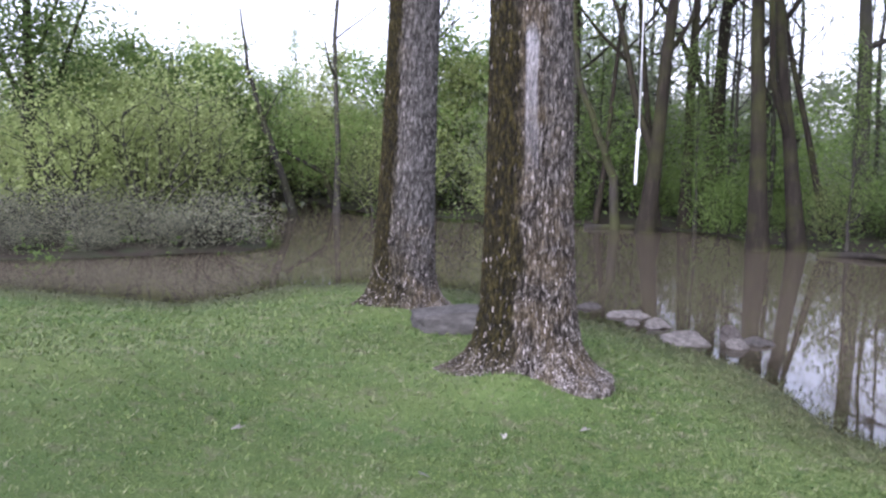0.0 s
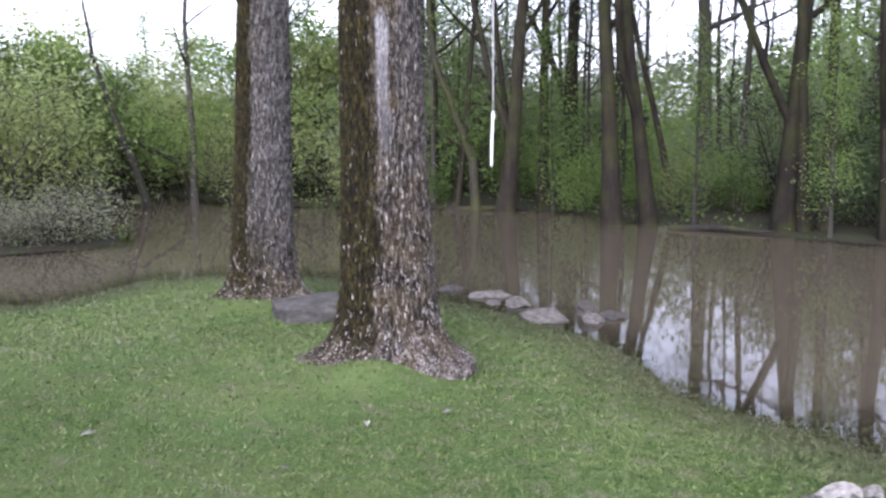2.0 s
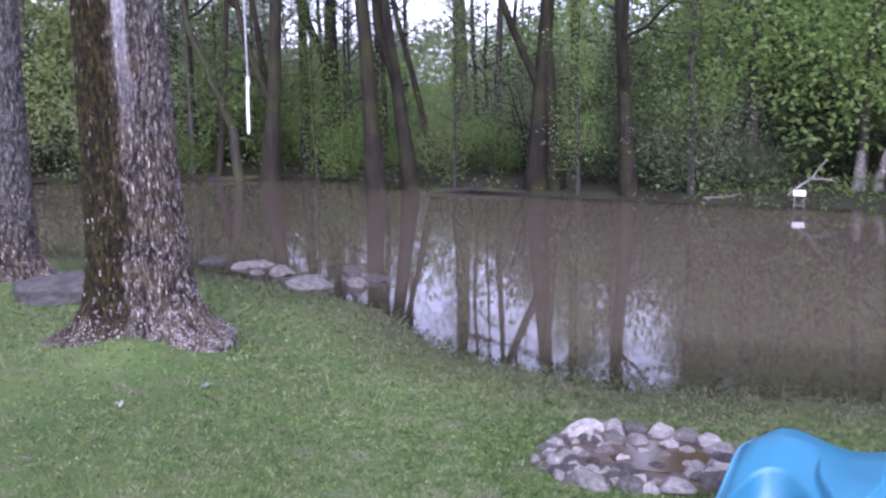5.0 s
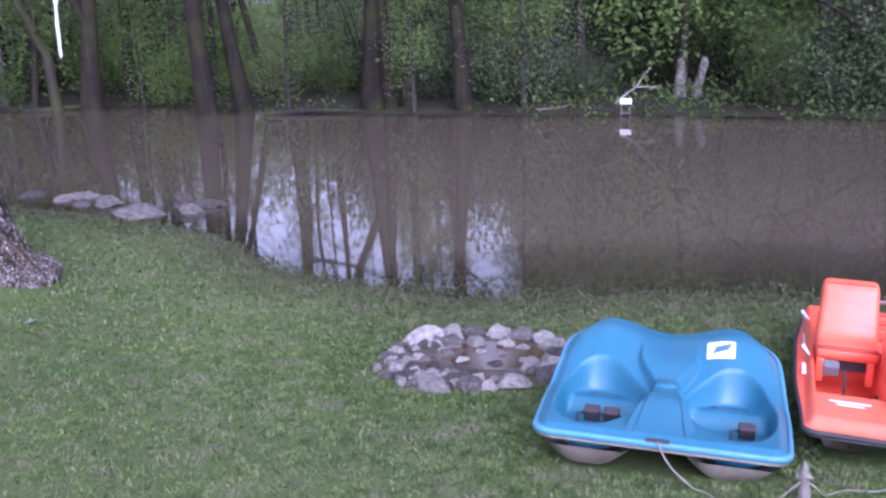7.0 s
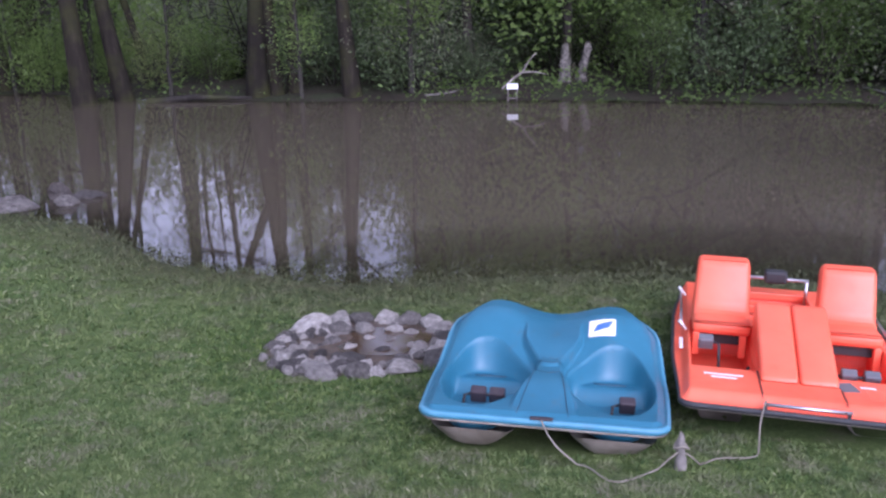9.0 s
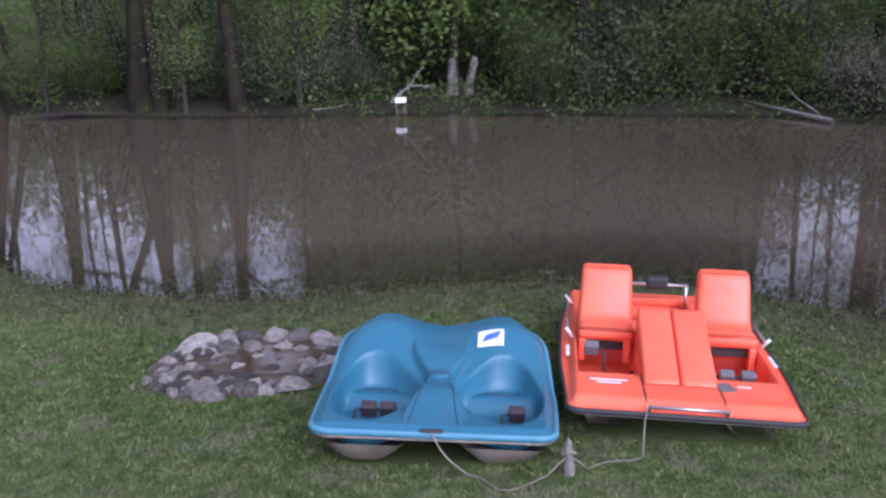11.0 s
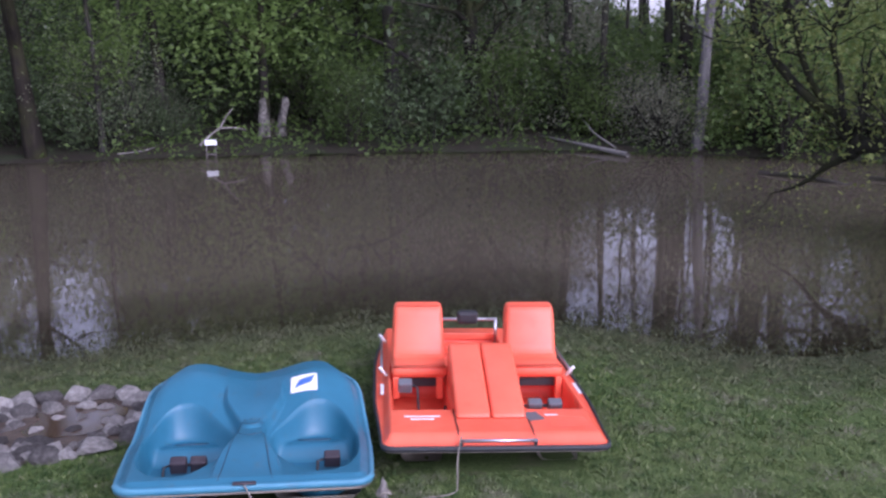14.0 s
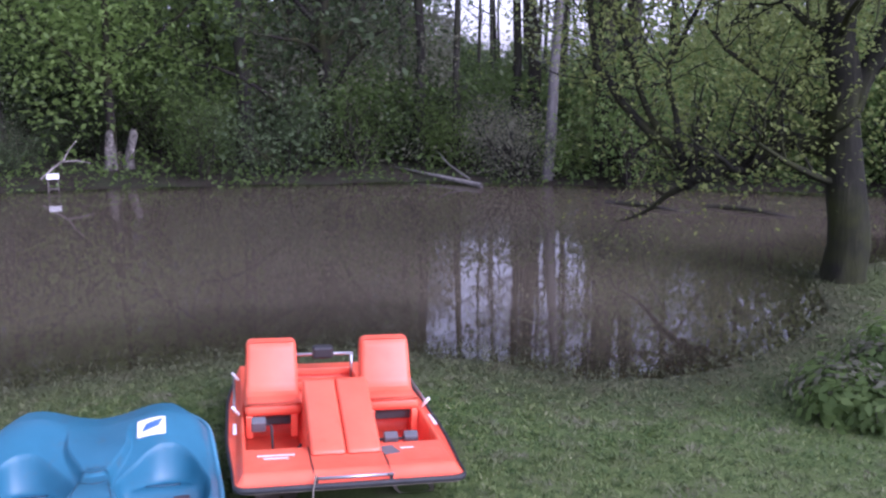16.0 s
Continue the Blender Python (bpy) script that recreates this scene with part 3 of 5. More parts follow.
thicket("fresh green leaf sprays over the far bank", 77, 26000, (43, 60), (20.5, 28), ((43, 50, 60), (6.0, 6.5, 5.5)), 0.075, LEAF_BRIGHT, 0.1)
thicket("dull green thicket on the far bank", 75, 30000, (62, 80), (20, 34), ((62, 70, 76, 80), (2.2, 2.4, 1.9, 1.6)), 0.075, LEAF_MID, 0.05)
# ---- plain materials ----
def plastic(name, color, worn, rough=0.38, dirt=(0.12, 0.1, 0.08)):
    n = Nodes(name)
    fade, grime, grain = n.noise(2.2, 4), n.noise(7, 5, 0.7), n.noise(160, 2)
    col = n.mix(n.ramp(fade, (0.35, (0, 0, 0)), (0.7, (1, 1, 1))), color, worn)
    col = n.mix(n.ramp(grime, (0.58, (0, 0, 0)), (0.8, (0.45, 0.45, 0.45))), col, dirt)
    r = n.math("ADD", n.math("MULTIPLY", grime, 0.3), rough - 0.12)
    return n.done(n.surface(col, r, n.bump(grain, 0.12, 0.002)))


def stone(name, dark, light, scale=6):
    n = Nodes(name)
    a, b = n.noise(scale, 6, 0.65), n.noise(scale * 6, 4, 0.7)
    col = n.ramp(a, (0.32, dark), (0.55, n_mid(dark, light)), (0.72, light))
    col = n.mix(n.ramp(b, (0.5, (0, 0, 0)), (0.75, (0.5, 0.5, 0.5))), col, tint(dark, 0.6))
    hsv = n.add("ShaderNodeHueSaturation")
    n.put(hsv.inputs["Color"], col)
    n.put(hsv.inputs["Value"], n.math("ADD", n.math("MULTIPLY", n.chance(), 0.85), 0.55))
    return n.done(n.surface(hsv.outputs[0], 0.85, n.bump(b, 0.9, 0.02), spec=0.3))


def n_mid(a, b):
    return tuple((x + y) / 2 for x, y in zip(a, b))


BLUE = plastic("blue_plastic", (0.02, 0.126, 0.19), (0.032, 0.16, 0.235))
# darker copy of the boat blue, colouring in the shade of its grooves
BLUE_SHADED = plastic("shaded_blue_groove", (0.012, 0.05, 0.085), (0.03, 0.07, 0.1))
BLUE_EDGE = plastic("pale_blue_plastic", (0.045, 0.21, 0.31), (0.1, 0.27, 0.35))
ORANGE = plastic("orange_plastic", (0.87, 0.122, 0.055), (0.9, 0.17, 0.085), dirt=(0.45, 0.08, 0.03))
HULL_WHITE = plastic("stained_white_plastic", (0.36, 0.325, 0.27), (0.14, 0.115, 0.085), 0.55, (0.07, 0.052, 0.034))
BLACK = plastic("black_rubber", (0.018, 0.018, 0.02), (0.04, 0.04, 0.042), 0.6, (0.07, 0.065, 0.06))
PEDAL_GREY = plastic("grey_pedal_plastic", (0.1, 0.105, 0.115), (0.16, 0.165, 0.17), 0.55)
PEDAL_DARK = plastic("dark_pedal_plastic", (0.035, 0.025, 0.03), (0.06, 0.045, 0.05), 0.5)
WHITE = plastic("white_plastic", (0.78, 0.78, 0.78), (0.7, 0.7, 0.68), 0.45, (0.5, 0.48, 0.45))
LOGO = plastic("blue_print", (0.05, 0.13, 0.4), (0.08, 0.18, 0.45), 0.5, (0.1, 0.16, 0.4))
ROPE = plastic("rope_fibre", (0.26, 0.235, 0.19), (0.15, 0.13, 0.1), 0.85)
ROPE_WHITE = plastic("white_rope_fibre", (0.85, 0.85, 0.85), (0.8, 0.8, 0.8), 0.8, (0.7, 0.7, 0.68))
n = Nodes("steel_tube")
STEEL = n.done(n.surface((0.55, 0.55, 0.57), n.math("ADD", n.math("MULTIPLY", n.noise(30, 4), 0.4), 0.15), metal=1.0))
GREY_STONE = stone("grey_stone", (0.06, 0.054, 0.048), (0.2, 0.185, 0.168))
PALE_STONE = stone("pale_stone", (0.2, 0.185, 0.165), (0.5, 0.47, 0.425))
DARK_STONE = stone("dark_wet_stone", (0.05, 0.045, 0.04), (0.16, 0.14, 0.125))
DRIFT = stone("weathered_wood", (0.12, 0.108, 0.093), (0.33, 0.305, 0.275), 4)
n = Nodes("wet_mud")
MUD = n.done(n.surface(n.ramp(n.noise(11, 5), (0.35, (0.04, 0.028, 0.018)), (0.65, (0.11, 0.08, 0.055))), 0.55, n.bump(n.noise(30, 4), 0.5, 0.01)))
n = Nodes("rusty_puddle")
PUDDLE = n.done(n.surface(n.mix(n.noise(5, 4), (0.045, 0.03, 0.018), (0.09, 0.058, 0.034)), 0.08))
n = Nodes("grass_blade")
blade = n.ramp(n.island(), (0.0, (0.03, 0.068, 0.012)), (0.55, (0.096, 0.145, 0.03)), (0.86, (0.155, 0.203, 0.055)), (0.93, (0.24, 0.28, 0.12)), (1.0, (0.36, 0.34, 0.22)))
blade = n.mix(n.ramp(n.noise(0.75, 3), (0.42, (0, 0, 0)), (0.62, (0.55, 0.55, 0.55))), blade, (0.145, 0.175, 0.072))
blade = n.mix(n.ramp(n.noise(0.33, 4), (0.38, (0, 0, 0)), (0.64, (0.6, 0.6, 0.6))), blade, (0.155, 0.195, 0.066))
blade = n.mix(n.ramp(n.noise(11, 3, 0.65), (0.42, (0, 0, 0)), (0.58, (0.8, 0.8, 0.8))), blade, (0.022, 0.055, 0.009))
blade = n.mix(n.ramp(n.noise(3.6, 4), (0.5, (0, 0, 0)), (0.68, (0.8, 0.8, 0.8))), blade, (0.17, 0.158, 0.105))
blade = n.mix(n.attribute("wet"), blade, n.mix(n.island(), (0.036, 0.044, 0.017), (0.09, 0.095, 0.045)))
BLADE = n.done(n.surface(blade, 0.6, spec=0.25))


def big_bark_material():
    n = Nodes("furrowed_bark")
    ridge, moss, scar = n.attribute("ridge"), n.attribute("moss"), n.attribute("scar")
    grey = n.attribute("grey")
    flake, grain = n.noise(1.0, 3, 0.6, n.coords((58, 58, 17))), n.noise(3.2, 4)
    both = n.math("ADD", n.math("MULTIPLY", ridge, 0.35), n.math("MULTIPLY", flake, 0.65))
    col = n.ramp(both, (0.42, (0.01, 0.008, 0.006)), (0.49, (0.04, 0.033, 0.026)), (0.57, (0.125, 0.11, 0.095)), (0.63, (0.2, 0.182, 0.165)), (0.7, (0.46, 0.42, 0.41)))
    col = n.mix(n.ramp(grain, (0.44, (0, 0, 0)), (0.62, (0.7, 0.7, 0.7))), col, n.mix(both, (0.03, 0.022, 0.01), (0.19, 0.15, 0.095)))
    plain = n.ramp(both, (0.38, (0.045, 0.042, 0.039)), (0.5, (0.1, 0.095, 0.09)), (0.62, (0.17, 0.162, 0.155)))
    col = n.mix(grey, col, plain)
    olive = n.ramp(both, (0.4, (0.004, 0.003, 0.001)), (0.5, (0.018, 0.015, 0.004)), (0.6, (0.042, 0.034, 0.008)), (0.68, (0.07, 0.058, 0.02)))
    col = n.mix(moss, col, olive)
    warp = n.add("ShaderNodeVectorMath", op="ADD")
    n.put(warp.inputs[0], n.coords((30, 30, 8)))
    n.put(warp.inputs[1], n.add_noise_vector(3.0))
    crack = n.add("ShaderNodeTexVoronoi")
    crack.feature = "DISTANCE_TO_EDGE"
    crack.inputs["Scale"].default_value = 1.0
    n.put(crack.inputs["Vector"], warp.outputs[0])
    fissure = n.ramp(crack.outputs["Distance"], (0.0, (1, 1, 1)), (0.16, (0, 0, 0)))
    col = n.mix(n.math("MULTIPLY", fissure, n.math("SUBTRACT", 0.6, n.math("MULTIPLY", scar, 0.5))), col, (0.012, 0.009, 0.006))
    chip = n.add("ShaderNodeTexVoronoi")
    chip.inputs["Scale"].default_value = 1.0
    n.put(chip.inputs["Vector"], n.coords((62, 62, 9)))
    shape = n.ramp(chip.outputs["Distance"], (0.26, (1, 1, 1)), (0.4, (0, 0, 0)))
    pick = n.add("ShaderNodeSeparateColor")
    n.put(pick.inputs[0], chip.outputs["Color"])
    often = n.math("ADD", pick.outputs[0], n.math("SUBTRACT", n.math("MULTIPLY", n.attribute("foot"), 0.5), n.math("ADD", n.math("MULTIPLY", grey, 0.15), n.math("MULTIPLY", moss, 0.1))))
    loose = n.ramp(often, (0.8, (0, 0, 0)), (0.95, (1, 1, 1)))
    col = n.mix(n.math("MULTIPLY", shape, loose), col, n.mix(pick.outputs[1], (0.26, 0.23, 0.215), (0.5, 0.45, 0.43)))
    col = n.mix(n.math("MULTIPLY", scar, 0.7), col, n.ramp(flake, (0.35, (0.17, 0.165, 0.17)), (0.65, (0.34, 0.33, 0.34))))
    both = n.math("SUBTRACT", both, n.math("MULTIPLY", fissure, 0.5))
    return n.done(n.surface(col, 0.9, n.bump(both, 0.9, 0.03), spec=0.2))


BIG_BARK = big_bark_material()


# ---- the two big trees on the lawn ----
def lawn_tree(label, x, y, radius, top, lean, roots, moss_edge, scarred, limbs, seed, swing=None):
    """A stout trunk with furrowed bark and flared roots; roots: (bearing in degrees, reach)."""
    rng = random.Random(seed)
    base = ground_at(x, y)
    zs = np.concatenate([np.arange(-0.15, 1.2, 0.016), np.arange(1.2, 4.6, 0.026), np.linspace(4.7, top, 24)])
    th = np.linspace(0, 2 * math.pi, 361)[:-1]
    TH, Z = np.meshgrid(th, zs)
    R = radius * (1.06 - 0.045 * Z + 0.12 * np.exp(-Z / 0.9))
    R = np.where(Z > 4.6, radius * 0.86 * (1 - 0.75 * (Z - 4.6) / (top - 4.6)), R)
    low = np.exp(-np.clip(Z, 0, 9) / 0.2)
    R += radius * 0.22 * low
    for bearing, reach in roots:
        R += reach * np.exp(-np.clip(Z, 0, 9) / 0.13) * np.exp((np.cos(TH - radians(bearing)) - 1) * 6)
        R += reach * 0.14 * np.exp(-np.clip(Z, 0, 9) / 0.7) * np.exp((np.cos(TH - radians(bearing)) - 1) * 7)
    towards = math.atan2(-y, -x)
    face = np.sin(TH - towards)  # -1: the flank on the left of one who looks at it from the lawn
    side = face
    ridge = np.empty(TH.shape)
    for i in range(TH.shape[0]):
        zz = zs[i]
        k = 1.0 + 0.4 * math.exp(-max(zz, 0) / 0.35)
        for j in range(TH.shape[1]):
            a = th[j]
            p = Vector((math.cos(a) * radius * 42 + x, math.sin(a) * radius * 42, zz * 12 / k))
            q = noise.noise(p) * 0.7 + noise.noise(p * 0.45) * 0.35 + noise.noise(p * 2.3) * 0.4
            ridge[i, j] = 0.5 + q * 0.62
    ridge = np.clip(ridge, 0, 1)
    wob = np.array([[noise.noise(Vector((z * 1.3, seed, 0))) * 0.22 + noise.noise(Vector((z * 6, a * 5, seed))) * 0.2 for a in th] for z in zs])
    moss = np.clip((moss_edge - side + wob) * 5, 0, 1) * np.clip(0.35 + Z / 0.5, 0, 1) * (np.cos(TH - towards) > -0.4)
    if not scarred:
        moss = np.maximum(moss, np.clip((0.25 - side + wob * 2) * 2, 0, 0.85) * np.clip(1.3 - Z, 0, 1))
    band = np.exp(-((side + 0.0 - 0.08 * wob) / 0.17) ** 4)
    scar = np.clip((band + wob * 0.9 - 0.45) * 3, 0, 1) * np.clip((Z - 1.7) / 1.3, 0, 1) * np.clip((3.25 - Z) / 0.12, 0, 1) * (np.cos(TH - towards) > 0) if scarred else np.zeros_like(Z)
    grey = np.clip((Z - 0.35 + wob * 3) / 0.8, 0, 0.95) * np.clip(0.85 + side * 0.6 + wob, 0.35, 1) if not scarred else np.clip(side * 1.4 + wob * 2 - 0.1, 0, 0.5) * np.clip((Z - 1.2) / 1.5, 0, 1)
    rib = np.clip((ridge - 0.3) / 0.4, 0, 1)
    R += (rib * 0.022 + ridge * 0.01) * (1 - 0.8 * scar) * (1 + 0.2 * low)
    X = R * np.cos(TH) + lean[0] * Z
    Y = R * np.sin(TH) + lean[1] * Z
    close = lambda A: np.concatenate([A, A[:, :1]], 1)
    me = grid_mesh("trunk", close(X), close(Y), close(Z), BIG_BARK)
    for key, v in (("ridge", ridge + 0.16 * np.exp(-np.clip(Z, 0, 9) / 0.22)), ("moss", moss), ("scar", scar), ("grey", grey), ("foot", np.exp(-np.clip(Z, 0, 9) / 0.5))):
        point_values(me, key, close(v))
    thing = tagged(new("tree"), label, "tree", "big trees on the lawn")
    thing.matrix_world = pose(x, y, base)
    child("trunk", me, thing, "furrowed grey bark with moss on one flank")
    V, F, tips = [], [], []
    for k in range(limbs):
        z = 5.6 + (top - 6) * (k + 0.5) / limbs
        az = k * 2.4 + seed
        branch_out(rng, V, F, tips, (lean[0] * z, lean[1] * z, z), (math.cos(az), math.sin(az), rng.uniform(0.2, 0.8)), 4.6 - 2.4 * k / limbs, 0.12, 2)
    if swing:
        pts = [Vector((lean[0] * 6, lean[1] * 6, 6.0))]
        for f in (0.3, 0.65, 1.0, 1.25):
            pts.append(Vector(((swing[0] - x) * f, (swing[1] - y) * f, 6.0 + (swing[2] - base - 6.0) * f + 0.12 * math.sin(f * 3))))
        tube(V, F, pts, [0.15, 0.12, 0.09, 0.07, 0.03], 8)
    child("limbs_wood", mesh_from("limb", V, F, BARK_GREY), thing).name = "limb"
    g = np.random.default_rng(seed)
    pick = g.integers(0, len(tips), 3200)
    where = np.array([tuple(tips[i][0]) for i in pick]) + g.normal(size=(3200, 3)) * 0.3
    child("crown", polys_mesh("crown", leaf_quads(where, 0.07, seed), LEAF_BRIGHT), thing)
    return thing


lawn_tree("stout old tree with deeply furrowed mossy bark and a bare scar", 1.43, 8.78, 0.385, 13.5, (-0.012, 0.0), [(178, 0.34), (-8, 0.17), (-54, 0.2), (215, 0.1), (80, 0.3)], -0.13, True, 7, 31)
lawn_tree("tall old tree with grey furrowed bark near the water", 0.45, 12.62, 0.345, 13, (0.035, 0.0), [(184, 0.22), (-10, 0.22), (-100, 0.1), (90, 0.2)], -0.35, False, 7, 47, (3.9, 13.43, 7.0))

# ---- white swing rope over the water ----
def line_thing(name, label, category, pts, radii, material, sides=7):
    V, F = [], []
    tube(V, F, pts, radii, sides)
    ob = new(name, mesh_from(name, V, F, material))
    tagged(ob, label, category)
    return ob


swing = new("swing_rope")
tagged(swing, "white swing rope hanging from a limb over the water", "rope")
V, F = [], []
tube(V, F, [(3.9, 13.43, 7.0), (3.905, 13.43, 5.2), (3.9, 13.43, 2.66)], [0.006, 0.008, 0.01], 7)
child("upper_rope", mesh_from("upper_rope", V, F, ROPE_WHITE), swing)
V, F = [], []
tube(V, F, [(3.9, 13.43, 2.68), (3.9, 13.43, 2.6), (3.895, 13.43, 2.55), (3.88, 13.43, 2.25), (3.875, 13.43, 1.9), (3.872, 13.43, 1.86)], [0.016, 0.034, 0.02, 0.023, 0.021, 0.01], 9)
child("knotted_tail", mesh_from("knotted_tail", V, F, ROPE_WHITE), swing, "thick knotted white rope end")


# ---- stones ----
def stone_mesh(name, seed, material, detail=2, rough=0.28):
    bm = bmesh.new()
    bmesh.ops.create_icosphere(bm, subdivisions=detail, radius=0.5)
    off = Vector((seed * 3.7, seed * 1.3, seed * 0.7))
    for v in bm.verts:
        p = v.co.copy()
        k = 1 + rough * noise.noise(p * 2.2 + off) + rough * 0.5 * noise.noise(p * 5 + off)
        for ax in ((0.8, 0.2, 0.5), (-0.5, 0.7, 0.4), (-0.3, -0.8, 0.5), (0.5, -0.6, 0.6), (0.1, 0.1, 1.0)):
            d = (Vector(ax) + Vector((noise.noise(off + Vector(ax)), noise.noise(off * 2 + Vector(ax)), 0)) * 0.6).normalized()
            h = 0.31 + 0.09 * noise.noise(off + d * 9) - 0.03
            over = (p * k).dot(d) - h
            if over > 0:
                p = p - d * over
        v.co = p * k
    me = bpy.data.meshes.new(name)
    bm.to_mesh(me)
    bm.free()
    me.materials.append(material)
    return me


SHORE_STONES = [  # x, y, width, depth, height, turn, stone
    (3.36, 13.75, 0.5, 0.35, 0.24, 10, GREY_STONE), (3.82, 13.05, 0.72, 0.5, 0.26, -8, GREY_STONE), (3.9, 12.3, 0.5, 0.4, 0.3, 20, GREY_STONE),
    (3.98, 11.3, 0.74, 0.5, 0.32, -12, GREY_STONE), (4.6, 11.5, 0.42, 0.35, 0.42, 30, DARK_STONE), (4.5, 11.05, 0.4, 0.32, 0.3, 5, GREY_STONE),
    (4.88, 11.2, 0.5, 0.36, 0.26, -20, GREY_STONE), (3.62, 12.55, 0.35, 0.3, 0.16, 50, GREY_STONE), (5.27, 9.69, 0.3, 0.2, 0.1, 0, DARK_STONE)]
for k, (x, y, w, d, h, turn, m) in enumerate(SHORE_STONES):
    ob = new("shore_stone", stone_mesh("shore_stone", k + 3, m, 3, 0.62))
    ob.matrix_world = pose(x, y, max(ground_at(x, y), -0.05) + h * 0.28, 4 - k, 3, turn) @ Matrix.Diagonal((w * 0.84, d * 0.85, h * 0.8, 1))
    tagged(ob, "dark wet rock half sunk in flood water" if m is DARK_STONE else "pale grey flat rock at the flood's edge", "rock", "rocks along the shore")

bm = bmesh.new()
bmesh.ops.create_cube(bm, size=1)
bmesh.ops.bevel(bm, geom=bm.edges[:], offset=0.08, segments=2, profile=0.5, affect="EDGES")
bmesh.ops.subdivide_edges(bm, edges=bm.edges[:], cuts=3, use_grid_fill=True)
for v in bm.verts:
    v.co *= 1 + 0.28 * noise.noise(v.co * 2.4 + Vector((3, 1, 0))) + 0.14 * noise.noise(v.co * 6)
    v.co.z += 0.16 * v.co.x * (v.co.z > 0)
me = bpy.data.meshes.new("stone_block")
bm.to_mesh(me)
bm.free()
me.materials.append(stone("dull_stone", (0.045, 0.042, 0.038), (0.15, 0.14, 0.13), 5))
me.shade_smooth()
ob = tagged(new("stone_block", me), "long rough grey stone block lying in the grass", "stone")
ob.matrix_world = pose(0.98, 11.2, ground_at(0.98, 11.2) + 0.12, 2, 3, 12) @ Matrix.Diagonal((0.86, 0.38, 0.31, 1))

# ---- the ring of stones with a puddle ----
pit = tagged(new("fire_pit"), "fire pit of loose field stones with a rusty puddle", "fire pit")
PX, PY = 3.82, 4.7
pit.matrix_world = pose(PX, PY, 0, 0, 0, -28)


def pit_floor(name, rx, ry, material, lift, ox=0.0, oy=0.0, seed=0):
    bm = bmesh.new()
    ring = []
    for k in range(40):
        a = 2 * math.pi * k / 40
        r = 1 + 0.16 * noise.noise(Vector((math.cos(a) * 1.6, math.sin(a) * 1.6, seed)))
        ring.append((ox + rx * r * math.cos(a), oy + ry * r * math.sin(a)))
    m = pit.matrix_world
    inner = [bm.verts.new((x, y, ground_at(*(m @ Vector((x, y, 0))).xy) + lift)) for x, y in ring]
    bm.faces.new(inner)
    return part(name, bm, material, pit)


pit_floor("mud_floor", 0.62, 0.56, MUD, 0.012)
pit_floor("puddle", 0.34, 0.3, PUDDLE, 0.018, 0.14, 0.02, 5)
shapes = [stone_mesh("stone", k + 60, (PALE_STONE, GREY_STONE, PALE_STONE, PALE_STONE, GREY_STONE)[k % 5], 2, 0.55) for k in range(10)]
rng = random.Random(77)


def pit_stone(a, r, w, d, h, turn, k):
    x, y = r * math.cos(radians(a)) * 1.0, r * math.sin(radians(a)) * 0.95
    ob = child("stone", shapes[k % 10], pit)
    wx_, wy_ = (pit.matrix_world @ Vector((x, y, 0))).xy
    ob.matrix_local = pose(x, y, ground_at(wx_, wy_) + h * 0.3, rng.uniform(-12, 12), rng.uniform(-12, 12), turn) @ Matrix.Diagonal((w, d, h, 1))


RING = [(236, 0.25, 0.17, 0.15), (256, 0.15, 0.2, 0.16), (268, 0.11, 0.13, 0.1), (284, 0.23, 0.2, 0.16), (309, 0.32, 0.17, 0.1), (333, 0.26, 0.14, 0.09), (354, 0.16, 0.14, 0.12), (9, 0.2, 0.17, 0.16), (27, 0.17, 0.17, 0.17),
        (45, 0.2, 0.18, 0.17), (63, 0.19, 0.16, 0.17), (80, 0.17, 0.15, 0.15), (97, 0.2, 0.17, 0.17), (119, 0.31, 0.23, 0.21), (141, 0.14, 0.12, 0.11), (153, 0.12, 0.1, 0.09), (166, 0.14, 0.11, 0.1), (180, 0.12, 0.1, 0.1), (193, 0.16, 0.11, 0.11), (208, 0.17, 0.12, 0.1), (221, 0.12, 0.1, 0.1)]
for k, (a, w, d, h) in enumerate(RING):
    pit_stone(a, 0.6 * rng.uniform(0.96, 1.04), w * 1.22, d * 1.25, h * 0.85, a + 90 + rng.uniform(-20, 20), k)
# smaller stones fill the gaps and heap up on the side away from the puddle
for k in range(95):
    a, r = (rng.uniform(105, 250), rng.uniform(0.3, 0.68)) if k < 58 else (rng.uniform(0, 360), rng.uniform(0.46, 0.56))
    s = rng.uniform(0.06, 0.13)
    pit_stone(a, r, s * rng.uniform(1, 1.5), s, s * 0.9, rng.uniform(0, 360), k)
for a, r, w, d, h, k in ((245, 0.3, 0.2, 0.24, 0.1, 4), (75, 0.33, 0.2, 0.17, 0.13, 3), (105, 0.38, 0.24, 0.18, 0.15, 6), (150, 0.24, 0.18, 0.14, 0.08, 1), (40, 0.36, 0.17, 0.12, 0.1, 7), (330, 0.4, 0.22, 0.15, 0.1, 5), (10, 0.2, 0.13, 0.09, 0.07, 2), (60, 0.14, 0.11, 0.1, 0.06, 8), (300, 0.2, 0.14, 0.1, 0.07, 9), (190, 0.1, 0.15, 0.1, 0.07, 2), (20, 0.4, 0.12, 0.1, 0.08, 0)):
    pit_stone(a, r, w, d, h, 20 * k, k)


# ---- boats ----
def smooth(a, b, x):
    t = np.clip((x - a) / (b - a), 0, 1)
    return t * t * (3 - 2 * t)


